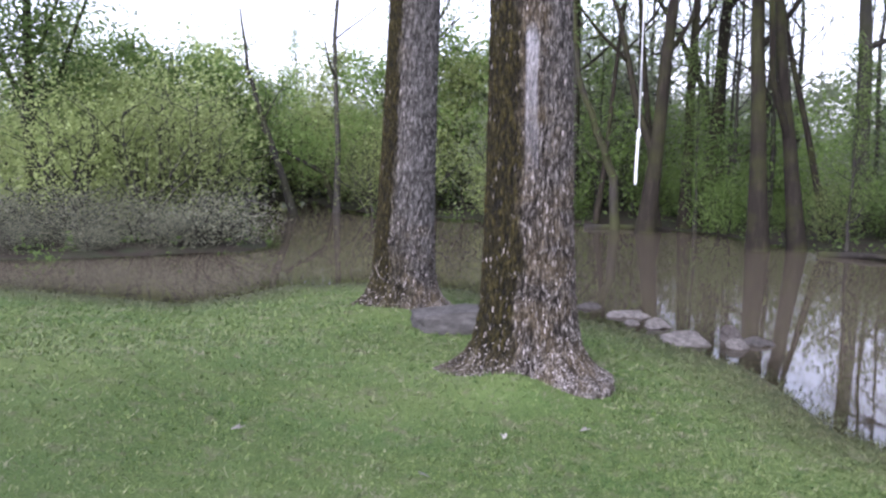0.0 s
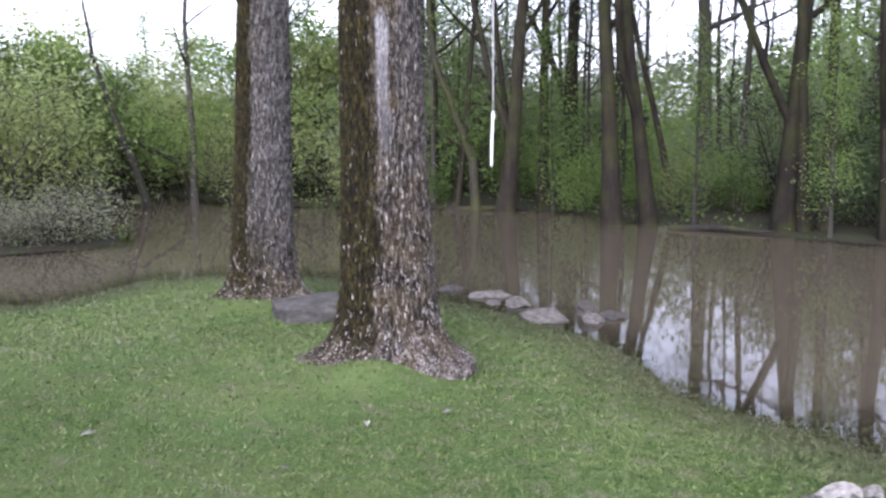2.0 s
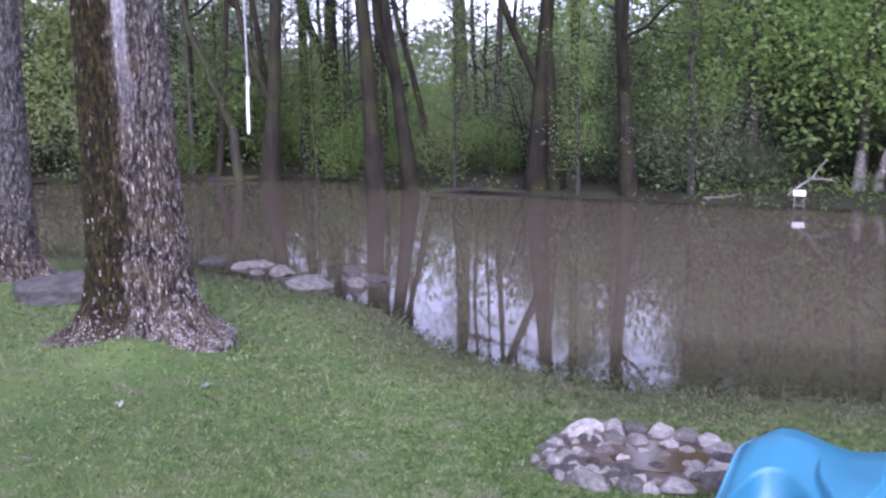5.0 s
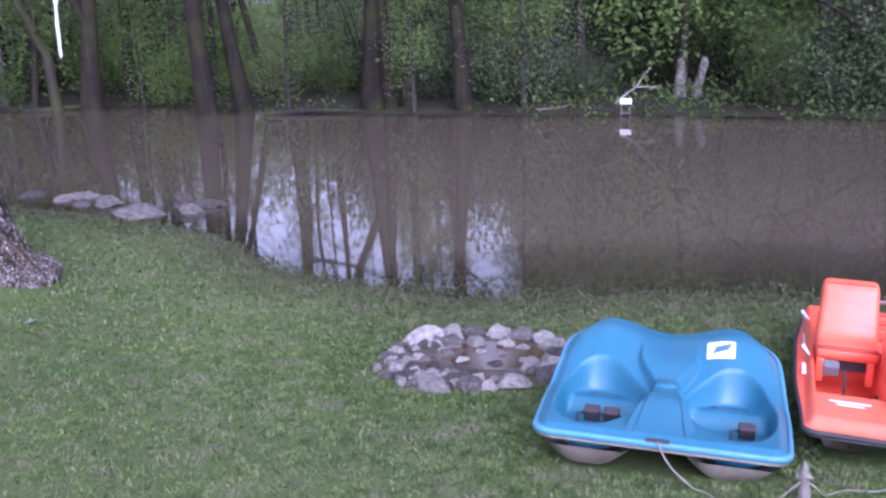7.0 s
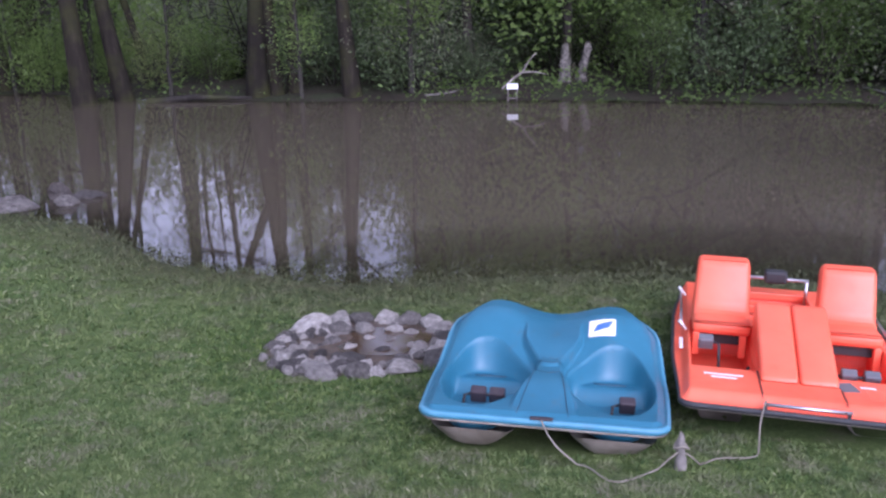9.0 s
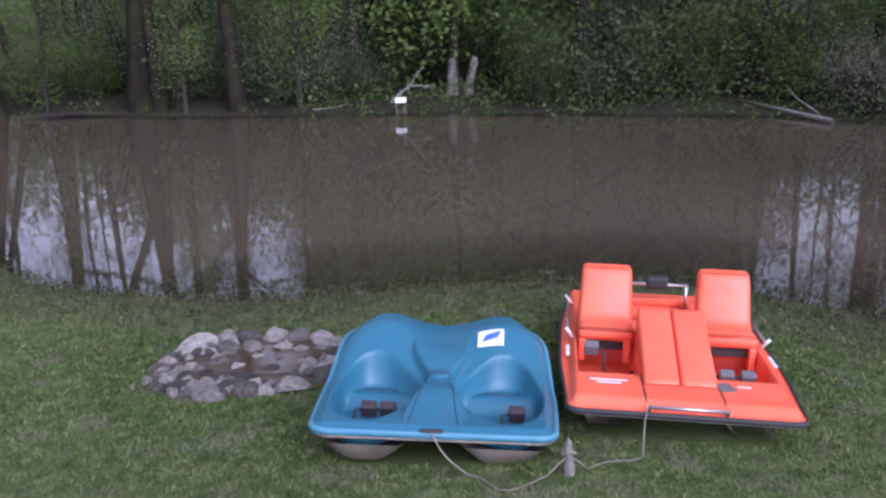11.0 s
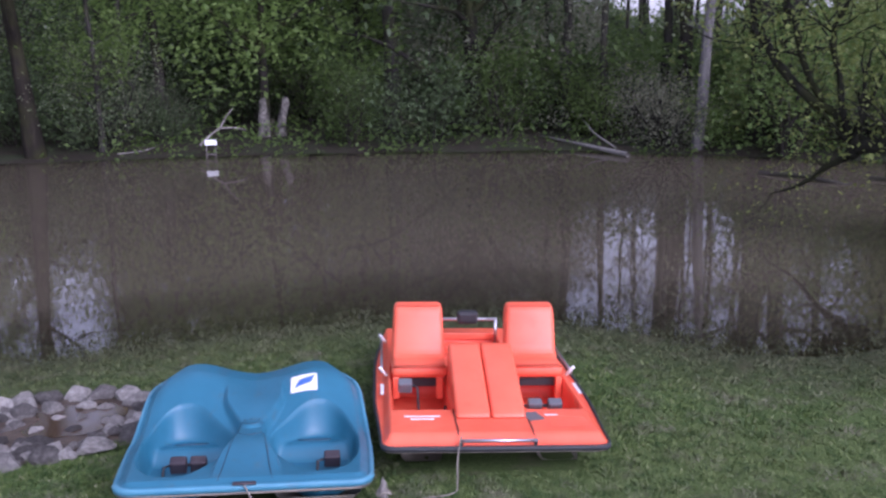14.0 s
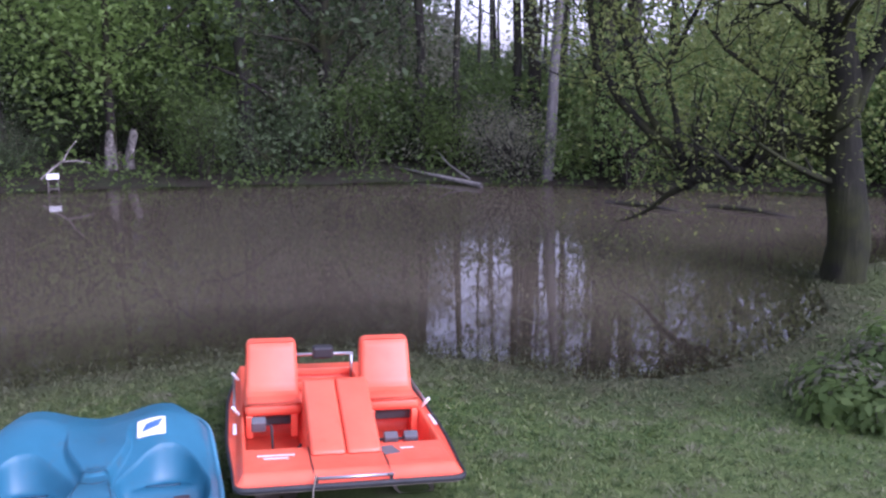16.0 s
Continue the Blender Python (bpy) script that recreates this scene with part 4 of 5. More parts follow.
def bar(name, pts, radius, material, parent, label="", sides=8):
    V, F = [], []
    tube(V, F, pts, [radius] * len(pts), sides)
    F.append(tuple(range(sides))[::-1])
    return child(name, mesh_from(name, V, F, material), parent, label)


def box(name, centre, size, material, parent, label="", turn=(0, 0, 0), bevel=0.01):
    bm = bmesh.new()
    bmesh.ops.create_cube(bm, size=1, matrix=pose(*centre, *turn) @ Matrix.Diagonal((*size, 1)))
    bmesh.ops.bevel(bm, geom=bm.edges[:], offset=bevel, segments=2, profile=0.5, affect="EDGES")
    return part(name, bm, material, parent, label)


def profile(name, outline, half, material, parent, label="", at=(0, 0, 0), bevel=0.02, taper=0.0):
    """A side outline (y, z) drawn out sideways to both sides of x = 0, with rounded edges."""
    bm = bmesh.new()
    l = [bm.verts.new((at[0] - half + taper * z, at[1] + y, at[2] + z)) for y, z in outline]
    r = [bm.verts.new((at[0] + half - taper * z, at[1] + y, at[2] + z)) for y, z in outline]
    bm.faces.new(l)
    bm.faces.new(r[::-1])
    for i in range(len(l)):
        j = (i + 1) % len(l)
        bm.faces.new((l[j], l[i], r[i], r[j]))
    bmesh.ops.recalc_face_normals(bm, faces=bm.faces[:])
    bmesh.ops.bevel(bm, geom=bm.edges[:], offset=bevel, segments=3, profile=0.5, affect="EDGES")
    for f in bm.faces:
        f.smooth = True
    return part(name, bm, material, parent, label)


def deck_mesh(name, length, half_width, height, material, nx=141, ny=171):
    u, v = np.meshgrid(np.linspace(-1, 1, nx), np.linspace(0, 1, ny))
    Y = v * length
    X = u * half_width(Y)
    me = grid_mesh(name, X, Y, height(X, Y), material)
    rim = [(X[0, i], Y[0, i]) for i in range(nx)] + [(X[j, -1], Y[j, -1]) for j in range(1, ny)] + [(X[-1, i], Y[-1, i]) for i in range(nx - 2, -1, -1)] + [(X[j, 0], Y[j, 0]) for j in range(ny - 2, 0, -1)]
    return me, [(x, y, float(height(np.array(x), np.array(y)))) for x, y in rim]


def belt(name, rim, profile_pts, material, parent, label="", side=1.0):
    """A band round the rim: profile_pts are (outwards, up) for each of its edges; side: how much of that the flanks take."""
    cx, cy = np.mean([p[0] for p in rim]), np.mean([p[1] for p in rim])
    V, F, k, n = [], [], len(profile_pts), len(rim)
    for x, y, z in rim:
        d = Vector((x - cx, y - cy, 0))
        for out, up in profile_pts:
            s = 1 + out / max(0.3, max(abs(d.x), abs(d.y)))
            V.append((cx + d.x * (1 + (s - 1) * side), cy + d.y * s, -0.034 if up is None else z + up))
    for i in range(n):
        j = (i + 1) % n
        for q in range(k - 1):
            F.append((i * k + q, j * k + q, j * k + q + 1, i * k + q + 1))
    return child(name, mesh_from(name, V, F, material), parent, label)


def hull_float(parent, x, y0, y1, top, bottom, depth, rim_z):
    """One hollow float under the hull: an open trough, rounded below and at both ends."""
    f, a = np.meshgrid(np.linspace(0, 1, 33), np.linspace(0, 1, 25))
    end = np.clip(1 - np.abs(2 * f - 1) ** 5, 0, 1) ** 0.3
    s = 2 * a - 1
    low = (1 - np.abs(s) ** 3.2) * end
    wide = (top + (bottom - top) * np.clip(low * 1.3, 0, 1)) * (0.8 + 0.2 * end)
    X = x + np.sign(s) * np.abs(s) ** 0.75 * wide
    Y = y0 + (y1 - y0) * (f + 0.05 * (0.5 - f) * low)
    child("float", grid_mesh("float", X, Y, -rim_z - (depth - rim_z) * low, HULL_WHITE), parent, "stained off-white float")


def pedal_pair(parent, x, y, z, pads, pad_material, crank_z, side):
    for k, (px, py, pz) in enumerate(pads):
        pad = box("pedal", (x + px, y + py, z + pz), (0.085, 0.06, 0.075), pad_material, parent, "worn foot pedal", (25, 0, 0), 0.01)
    bar("crank", [(x + pads[0][0] - 0.04 * side, y + pads[0][1], z + pads[0][2]), (x + pads[0][0] - 0.075 * side, y + pads[0][1], z + pads[0][2] - 0.01), (x + pads[0][0] - 0.085 * side, y + pads[0][1] - 0.08, crank_z)], 0.008, BLACK, parent)
    if len(pads) > 1:
        bar("axle", [(x + pads[0][0], y + pads[0][1], z + pads[0][2]), (x + pads[1][0], y + pads[1][1], z + pads[1][2])], 0.009, BLACK, parent)


def blue_boat():
    """Two-seater moulded pedal boat; x across, y from bow to stern, z up from the rim."""
    boat = tagged(new("pedal_boat"), "blue moulded plastic two-seat pedal boat pulled onto the grass", "pedal boat", "pedal boats")
    L = 1.34

    def half(y):
        w = 0.588 + 0.025 * np.sin(np.clip(y / L, 0, 1) * math.pi) - 0.025 * smooth(0.45, L, y)
        w = w - 0.09 * (1 - np.sqrt(np.clip(1 - (1 - np.clip(y / 0.09, 0, 1)) ** 2, 0, 1)))
        return w - 0.2 * (1 - np.sqrt(np.clip(1 - np.clip((y - (L - 0.34)) / 0.34, 0, 1) ** 2, 0, 1)))

    def height(x, y):
        ax = np.abs(x)
        w = half(y)
        z = 0.02 * smooth(0.0, 0.05, y) * smooth(w - 0.005, w - 0.05, ax) * smooth(L, L - 0.05, y)
        # backrest: two shoulders with a dip between
        lobe = 0.16 + 0.072 * np.exp(-((ax - 0.335) / 0.2) ** 2)
        rise = smooth(0.6, 1.14, y)
        z = z + lobe * rise * (0.84 + 0.16 * smooth(w, w - 0.1, ax)) * (0.86 + 0.14 * smooth(L, L - 0.07, y))
        # tunnel between the seats, waisted at the hub and spreading into the backrest
        waist = 0.165 - 0.088 * smooth(0.12, 0.56, y) + 0.09 * smooth(0.62, 0.9, y)
        z = z + 0.07 * smooth(waist + 0.008, waist - 0.022, ax) * smooth(0.0, 0.4, y) * smooth(1.1, 0.72, y)
        z = z + 0.014 * smooth(0.062, 0.045, np.hypot(x * 1.0, (y - 0.6) * 1.1))
        # rounded foot wells, deepest at the pedals, with a seat shelf behind
        inner, outer = waist + 0.012, w - 0.05
        u = (ax - (inner + outer) / 2) / ((outer - inner) / 2)
        v = (y - 0.475) / np.where(y < 0.475, 0.385, 0.395)
        q = (np.abs(u) ** 2.4 + np.abs(v) ** 2.4) ** (1 / 2.4)
        m = 1 - np.clip((q - 0.8) / 0.2, 0, 1) ** 2.6
        floor = -0.15 + 0.02 * smooth(0.3, 0.6, y) + 0.075 * smooth(0.59, 0.69, y) - 0.015 * smooth(0.7, 0.84, y)
        return z * (1 - m) + floor * m

    def on(x, y, lift=0.001):
        return (x, y, float(height(np.array(x), np.array(y))) + lift)

    me, rim = deck_mesh("deck", L, half, height, BLUE, 201, 221)
    child("deck", me, boat)
    low = [(x, y, 0.0) for x, y, z in rim]
    belt("rim", rim, [(0.0, 0.004), (0.014, 0.006), (0.02, -0.008), (0.017, -0.028), (0.0, -0.032)], BLUE_EDGE, boat, "pale blue rolled rim")
    belt("skirt", rim, [(0.0, -0.026), (0.004, -0.034), (0.004, None)], BLUE, boat)
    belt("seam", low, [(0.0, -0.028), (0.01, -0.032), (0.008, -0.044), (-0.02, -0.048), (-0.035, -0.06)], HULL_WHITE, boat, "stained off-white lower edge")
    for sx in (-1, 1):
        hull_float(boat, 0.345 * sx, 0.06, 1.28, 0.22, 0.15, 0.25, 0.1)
    # pressed lines on the tunnel: dark blue bars, their shade put into the colour
    for sx in (-1, 1):
        bar("groove", [on(sx * (0.125 - 0.055 * f), 0.03 + 0.43 * f) for f in np.linspace(0, 1, 12)], 0.0028, BLUE_SHADED, boat)
    for a0, y0 in ((0.074, 0.52), (0.06, 0.635), (0.04, 0.68)):
        bar("groove", [on(a0 * math.sin(a), y0 - 0.075 * math.cos(a) * a0 / 0.074) for a in np.linspace(-1.4, 1.4, 13)], 0.0028, BLUE_SHADED, boat)
    for sx in (-1, 1):
        # shade of the seat slot, laid on as a dark blue bar
        bar("seat_groove", [on(sx * (0.24 + 0.18 * f), 0.75 - 0.008 * f) for f in np.linspace(0, 1, 6)], 0.006, BLUE_SHADED, boat)
        pedal_pair(boat, 0.33 * sx, 0.48, -0.07, [(-0.035, 0, 0), (0.065, 0.01, -0.005)] if sx < 0 else [(0.09, 0, 0.0)], PEDAL_DARK, -0.19, 1)
    # sticker on the backrest, lying on its curve
    u, v = np.meshgrid(np.linspace(0.2, 0.35, 9), np.linspace(0.925, 1.05, 9))
    sticker = child("sticker", grid_mesh("sticker", u, v, height(u, v) + 0.003, WHITE), boat, "white sticker with a blue print")
    u, v = np.meshgrid(np.linspace(-1, 1, 7), np.linspace(-1, 1, 7))
    U, W = 0.28 + 0.045 * u + 0.012 * v, 0.992 + 0.026 * v + 0.012 * u
    child("print", grid_mesh("print", U, W, height(U, W) + 0.006, LOGO), sticker)
    box("bow_bracket", (0.0, -0.012, 0.012), (0.11, 0.03, 0.01), PEDAL_DARK, boat, "dark red bow bracket", bevel=0.004)
    return boat


def orange_boat():
    """Larger pedal boat with two forward seats and a middle console."""
    boat = tagged(new("pedal_boat"), "orange plastic pedal boat with two seats on wet grass", "pedal boat", "pedal boats")
    L = 2.42

    def half(y):
        w = 0.6 + 0.035 * smooth(0, 0.9, y) - 0.05 * smooth(1.4, L, y)
        w = w - 0.07 * (1 - np.sqrt(np.clip(1 - (1 - np.clip(y / 0.07, 0, 1)) ** 2, 0, 1)))
        return w - 0.16 * (1 - np.sqrt(np.clip(1 - np.clip((y - (L - 0.2)) / 0.2, 0, 1) ** 2, 0, 1)))

    def height(x, y):
        ax = np.abs(x)
        z = 0.05 * smooth(0.03, 0.1, y) * smooth(0.6, 0.55, ax) * smooth(L - 0.02, L - 0.08, y)
        well = smooth(0.19, 0.205, ax) * smooth(0.545, 0.525, ax) * smooth(0.46, 0.475, y) * smooth(1.36, 1.33, y)
        z = z * (1 - well) - 0.165 * well
        tray = smooth(0.27, 0.25, ax) * smooth(1.5, 1.53, y) * smooth(2.2, 2.17, y)
        z = z - 0.07 * tray
        for y0 in (1.62, 1.9):
            cell = smooth(0.03, 0.04, ax) * smooth(0.21, 0.2, ax) * smooth(y0, y0 + 0.015, y) * smooth(y0 + 0.19, y0 + 0.175, y)
            z = z - 0.06 * cell
        return z - 0.012 * smooth(0.004, 0.0, np.abs(ax - 0.2)) * smooth(0.1, 0.12, y) * smooth(0.46, 0.44, y)

    me, rim = deck_mesh("deck", L, half, height, ORANGE, 181, 241)
    child("deck", me, boat)
    low = [(x, y, 0.0) for x, y, z in rim]
    belt("bumper", low, [(0.0, 0.008), (0.014, 0.01), (0.02, -0.004), (0.017, -0.018), (0.0, -0.022)], BLACK, boat, "black rubber bumper strip")
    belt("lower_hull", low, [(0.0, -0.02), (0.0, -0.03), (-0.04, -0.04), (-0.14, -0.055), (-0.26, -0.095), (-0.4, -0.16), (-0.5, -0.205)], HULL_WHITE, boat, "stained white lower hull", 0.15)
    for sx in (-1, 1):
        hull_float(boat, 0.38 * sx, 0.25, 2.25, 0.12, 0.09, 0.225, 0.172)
    # console
    for sx in (-1, 1):
        profile("console_cover", [(0.3, 0.04), (0.3, 0.07), (0.36, 0.1), (0.93, 0.3), (0.99, 0.3), (1.02, 0.26), (1.06, 0.04)], 0.0955, ORANGE, boat, "", (0.0985 * sx, 0, 0), 0.02)
    for sx in (-1, 1):
        seat = profile("seat", [(1.01, 0.06), (0.99, 0.125), (1.02, 0.155), (1.2, 0.14), (1.25, 0.18), (1.31, 0.435), (1.36, 0.465), (1.43, 0.465), (1.47, 0.42), (1.4, 0.2), (1.34, 0.05)], 0.178, ORANGE, boat, "", (0.365 * sx, 0, 0), 0.034, 0.05)
        for q in (-1, 1):
            box("seat_foot", (0.375 * sx + 0.135 * q, 1.03, 0.0), (0.04, 0.05, 0.14), ORANGE, boat, bevel=0.006)
        # added black bar stands in for the shaded gap below each seat
        box("seat_shadow_rail", (0.375 * sx, 1.09, 0.02), (0.24, 0.03, 0.06), BLACK, boat, "black bar standing in for the shade under the seat", bevel=0.006).name = "seat_rail"
    pedal_pair(boat, -0.41, 0.84, 0.05, [(-0.05, 0, 0.02)], PEDAL_GREY, -0.16, -1)
    bar("crank", [(-0.22, 0.72, -0.02), (-0.25, 0.68, -0.09), (-0.27, 0.62, -0.16)], 0.009, BLACK, boat)
    pedal_pair(boat, 0.36, 0.66, 0.0, [(-0.06, 0, 0), (0.06, 0.0, 0.0)], PEDAL_GREY, -0.1, 1)
    bar("axle", [(0.2, 0.66, 0.0), (0.3, 0.66, 0.0)], 0.009, BLACK, boat)
    # bow grab tube on two ends, stern rail and tiller
    bar("grab_tube", [(-0.2, 0.0, 0.035), (0.21, 0.0, 0.035)], 0.0095, STEEL, boat, "scuffed steel grab tube")
    for x in (-0.19, 0.2):
        box("tube_bracket", (x, 0.01, 0.022), (0.016, 0.025, 0.035), BLACK, boat, bevel=0.004)
    bar("stern_rail", [(-0.3, 2.1, 0.18), (0.25, 2.1, 0.18)], 0.012, STEEL, boat)
    for x in (-0.29, 0.24):
        bar("rail_post", [(x, 2.1, 0.0), (x, 2.1, 0.18)], 0.012, STEEL, boat)
    box("tiller_block", (0.03, 2.08, 0.2), (0.15, 0.1, 0.09), BLACK, boat, "black tiller block", bevel=0.02)
    for yy in (1.52, 1.8, 2.17):
        box("stern_rib", (0, yy, 0.035), (0.5, 0.03, 0.05), ORANGE, boat, bevel=0.008)
    for x in (-0.26, 0.26):
        box("stern_rib", (x, 1.85, 0.035), (0.03, 0.62, 0.05), ORANGE, boat, bevel=0.008)
    # side rails with white end caps
    for sx, ys in ((-1, (1.08, 1.9)), (1, (1.08, 1.9))):
        bar("side_rail", [(0.6 * sx, ys[0], 0.085), (0.6 * sx, ys[1], 0.085)], 0.009, STEEL, boat)
        for yy in ys:
            cap = bar("rail_cap", [(0.57 * sx, yy, 0.06), (0.6 * sx, yy - 0.01, 0.1), (0.615 * sx, yy - 0.015, 0.118)], 0.011, WHITE, boat, "white plastic rail cap")
        box("white_strip", (0.598 * sx, 0.88, 0.036), (0.022, 0.2, 0.006), WHITE, boat, "white strip on the gunwale", bevel=0.002)
    # unreadable lettering as bars, and a repaired patch
    for x, y, w in ((-0.38, 0.34, 0.2), (-0.38, 0.295, 0.13), (0.34, 0.35, 0.075)):
        box("lettering_bar", (x, y, 0.0515), (w, 0.017, 0.003), WHITE, boat, "worn white lettering", bevel=0.001)
    box("repair_patch", (0.235, 0.33, 0.0515), (0.09, 0.13, 0.003), PEDAL_GREY, boat, "grey smeared repair patch", (0, 0, 14), 0.001)
    for k in range(5):
        box("tread_line", (0.42, 0.18 + 0.035 * k, 0.051), (0.2, 0.006, 0.002), ORANGE, boat, bevel=0.0005)
    bar("seam_line", [(-0.2, 0.06, 0.045), (-0.2, 0.12, 0.052), (-0.2, 0.45, 0.052)], 0.003, BLACK, boat)
    bar("seam_line", [(0.2, 0.06, 0.045), (0.2, 0.12, 0.052), (0.2, 0.26, 0.052)], 0.003, BLACK, boat)
    return boat


BLUE_AT = pose(3.24, 2.635, 0.425, -5.0, 2.2, -54)
ORANGE_AT = pose(4.24, 1.79, 0.365, -4.0, 2.2, -58.2)
blue_boat().matrix_world = BLUE_AT
orange_boat().matrix_world = ORANGE_AT

# ---- mooring stake and ropes ----
stake = tagged(new("mooring_stake"), "short weathered wooden stake with rope tied round it", "stake")
stake.matrix_world = pose(3.5, 2.03, ground_at(3.5, 2.03))
V, F = [], []
tube(V, F, [(0, 0, -0.1), (0.004, 0, 0.04), (0.008, 0.004, 0.08), (0.004, 0.01, 0.12), (0.012, 0.006, 0.16), (0.008, 0.01, 0.185)], [0.03, 0.028, 0.02, 0.024, 0.014, 0.004], 9)
child("post", mesh_from("post", V, F, DRIFT), stake, "grey splintered post")
bar("rope_loop", [(0.03 * math.cos(a), 0.03 * math.sin(a), 0.12 + 0.012 * math.sin(2 * a)) for a in np.linspace(0, 6.4, 16)], 0.006, ROPE, stake)


def lying_rope(name, label, ends, seed, wiggle=0.04, drop_from=None):
    r = random.Random(seed)
    pts = []
    (x0, y0, z0), (x1, y1, z1) = ends
    for k in range(15):
        f = k / 14
        x, y = x0 + (x1 - x0) * f, y0 + (y1 - y0) * f
        nx_, ny_ = -(y1 - y0), (x1 - x0)
        s = wiggle * math.sin(f * 3.14) * (1 + 0.6 * math.sin(f * 9 + seed))
        x, y = x + nx_ * s, y + ny_ * s
        g = ground_at(x, y) + 0.014
        z = max(g, z0 + (g - z0) * min(1, f / 0.28)) if z0 is not None else g
        if f > 0.85 and z1 is not None:
            z = g + (z1 - g) * (f - 0.85) / 0.15
        pts.append((x, y, z))
    return line_thing(name, label, "rope", pts, [0.0042] * 15, ROPE, 6)


b = BLUE_AT @ Vector((0.0, -0.03, 0.01))
o = ORANGE_AT @ Vector((-0.19, 0.0, 0.06))
gs = ground_at(3.5, 2.03) + 0.1
lying_rope("mooring_rope", "frayed tan mooring rope from the blue boat", ((*b,), (3.5, 2.03, gs)), 2, -0.28)
lying_rope("mooring_rope", "frayed tan mooring rope from the orange boat", ((*o,), (3.5, 2.03, gs)), 5, 0.12)

# ---- across the water ----
sign = tagged(new("duck_box_sign"), "small white board on two short legs in the shallows", "sign")
sign.name = "white_board"
sign.matrix_world = pose(14.55, 12.86, 0, 0, 0, -48)
box("board", (0, 0, 0.31), (0.23, 0.03, 0.11), WHITE, sign, bevel=0.005)
for x in (-0.09, 0.09):
    box("leg", (x, 0.01, 0.05), (0.016, 0.016, 0.45), DRIFT, sign, bevel=0.004)
box("crosspiece", (0, 0.01, 0.07), (0.19, 0.014, 0.02), DRIFT, sign, bevel=0.004)
branch = tagged(new("driftwood"), "pale bare forked driftwood branch leaning up from the bank", "branch")
V, F = [], []
tube(V, F, [(14.5, 13.1, 0.25), (14.75, 13.0, 0.45), (14.9, 12.88, 0.58), (14.98, 12.8, 0.78), (15.1, 12.7, 0.95)], [0.028, 0.024, 0.02, 0.015, 0.007], 7)
child("stem", mesh_from("stem", V, F, DRIFT), branch)
V, F = [], []
tube(V, F, [(14.9, 12.88, 0.56), (15.1, 12.72, 0.56), (15.28, 12.55, 0.5)], [0.018, 0.014, 0.006], 6)
child("fork", mesh_from("fork", V, F, DRIFT), branch)

STRIPPED = stone("stripped_wood", (0.02, 0.017, 0.014), (0.3, 0.275, 0.245), 14)
stump = tagged(new("split_stump"), "split pale stump with bark stripped, leaning prongs", "stump")
for k, (dx, dy, lx, h) in enumerate(((-0.14, 0.12, 0.03, 0.95), (0.16, -0.12, 0.12, 1.0), (0.0, 0.05, 0.02, 0.5))):
    V, F = [], []
    p = Vector((17.2 + dx, 13.4 + dy, 0))
    tube(V, F, [p + Vector((0, 0, -0.1)), p + Vector((lx * 0.1, -lx * 0.1, h * 0.25)), p + Vector((lx * 0.5, -lx * 0.4, h * 0.6)), p + Vector((lx * 0.8, -lx, h * 0.9)), p + Vector((lx * 0.75, -lx * 1.1, h))], [0.2, 0.14, 0.11, 0.1, 0.06], 11)
    V = [v + Vector((noise.noise(v * 4), noise.noise(v * 4 + Vector((9, 0, 0))), noise.noise(v * 3))) * 0.11 for v in V]
    child("prong", mesh_from("prong", V, F, STRIPPED if k < 2 else BARK_DARK), stump)


BLEACHED = stone("bleached_wood", (0.2, 0.185, 0.165), (0.46, 0.435, 0.4), 5)


def fallen(label, pts, r, material):
    return line_thing("fallen_log", label, "log", pts, [r * (1 - 0.6 * i / (len(pts) - 1)) for i in range(len(pts))], material, 8)


fallen("long pale fallen trunk lying along the far bank", [(17.5, 5.2, 0.05), (18.3, 6.4, 0.1), (19.2, 7.7, 0.14)], 0.05, BLEACHED)
fallen("thin pale fallen branch beside a log", [(18.0, 5.6, 0.1), (18.7, 6.3, 0.3), (19.2, 6.7, 0.5)], 0.022, BLEACHED)
fallen("bleached drift log at the water's edge", [(14.0, 14.9, 0.03), (14.5, 14.65, 0.06), (14.8, 14.6, 0.12)], 0.04, DRIFT)
fallen("grey drift log floating by the bank", [(16.4, 2.6, 0.0), (16.05, 1.9, 0.05), (15.8, 1.5, 0.03), (15.8, 1.0, -0.02)], 0.045, BARK_GREY)
fallen("grey drift log floating under the low limb", [(16.4, 0.9, 0.0), (16.15, 0.4, 0.05), (15.9, 0.0, 0.04), (15.7, -0.5, -0.01)], 0.045, BARK_GREY)
fallen("dark sunken log along the far bank", [(10.0, 19.6, 0.0), (10.8, 18.9, 0.08), (11.6, 17.9, 0.04)], 0.1, BARK_DARK)
fallen("dark drift log between flooded trunks", [(6.2, 25.4, 0.02), (7.4, 25.0, 0.06), (8.4, 24.7, 0.02)], 0.1, BARK_DARK)
fallen("pale log stranded in the inlet", [(-3.6, 32.0, 0.25), (-2.8, 31.0, 0.12)], 0.06, DRIFT)


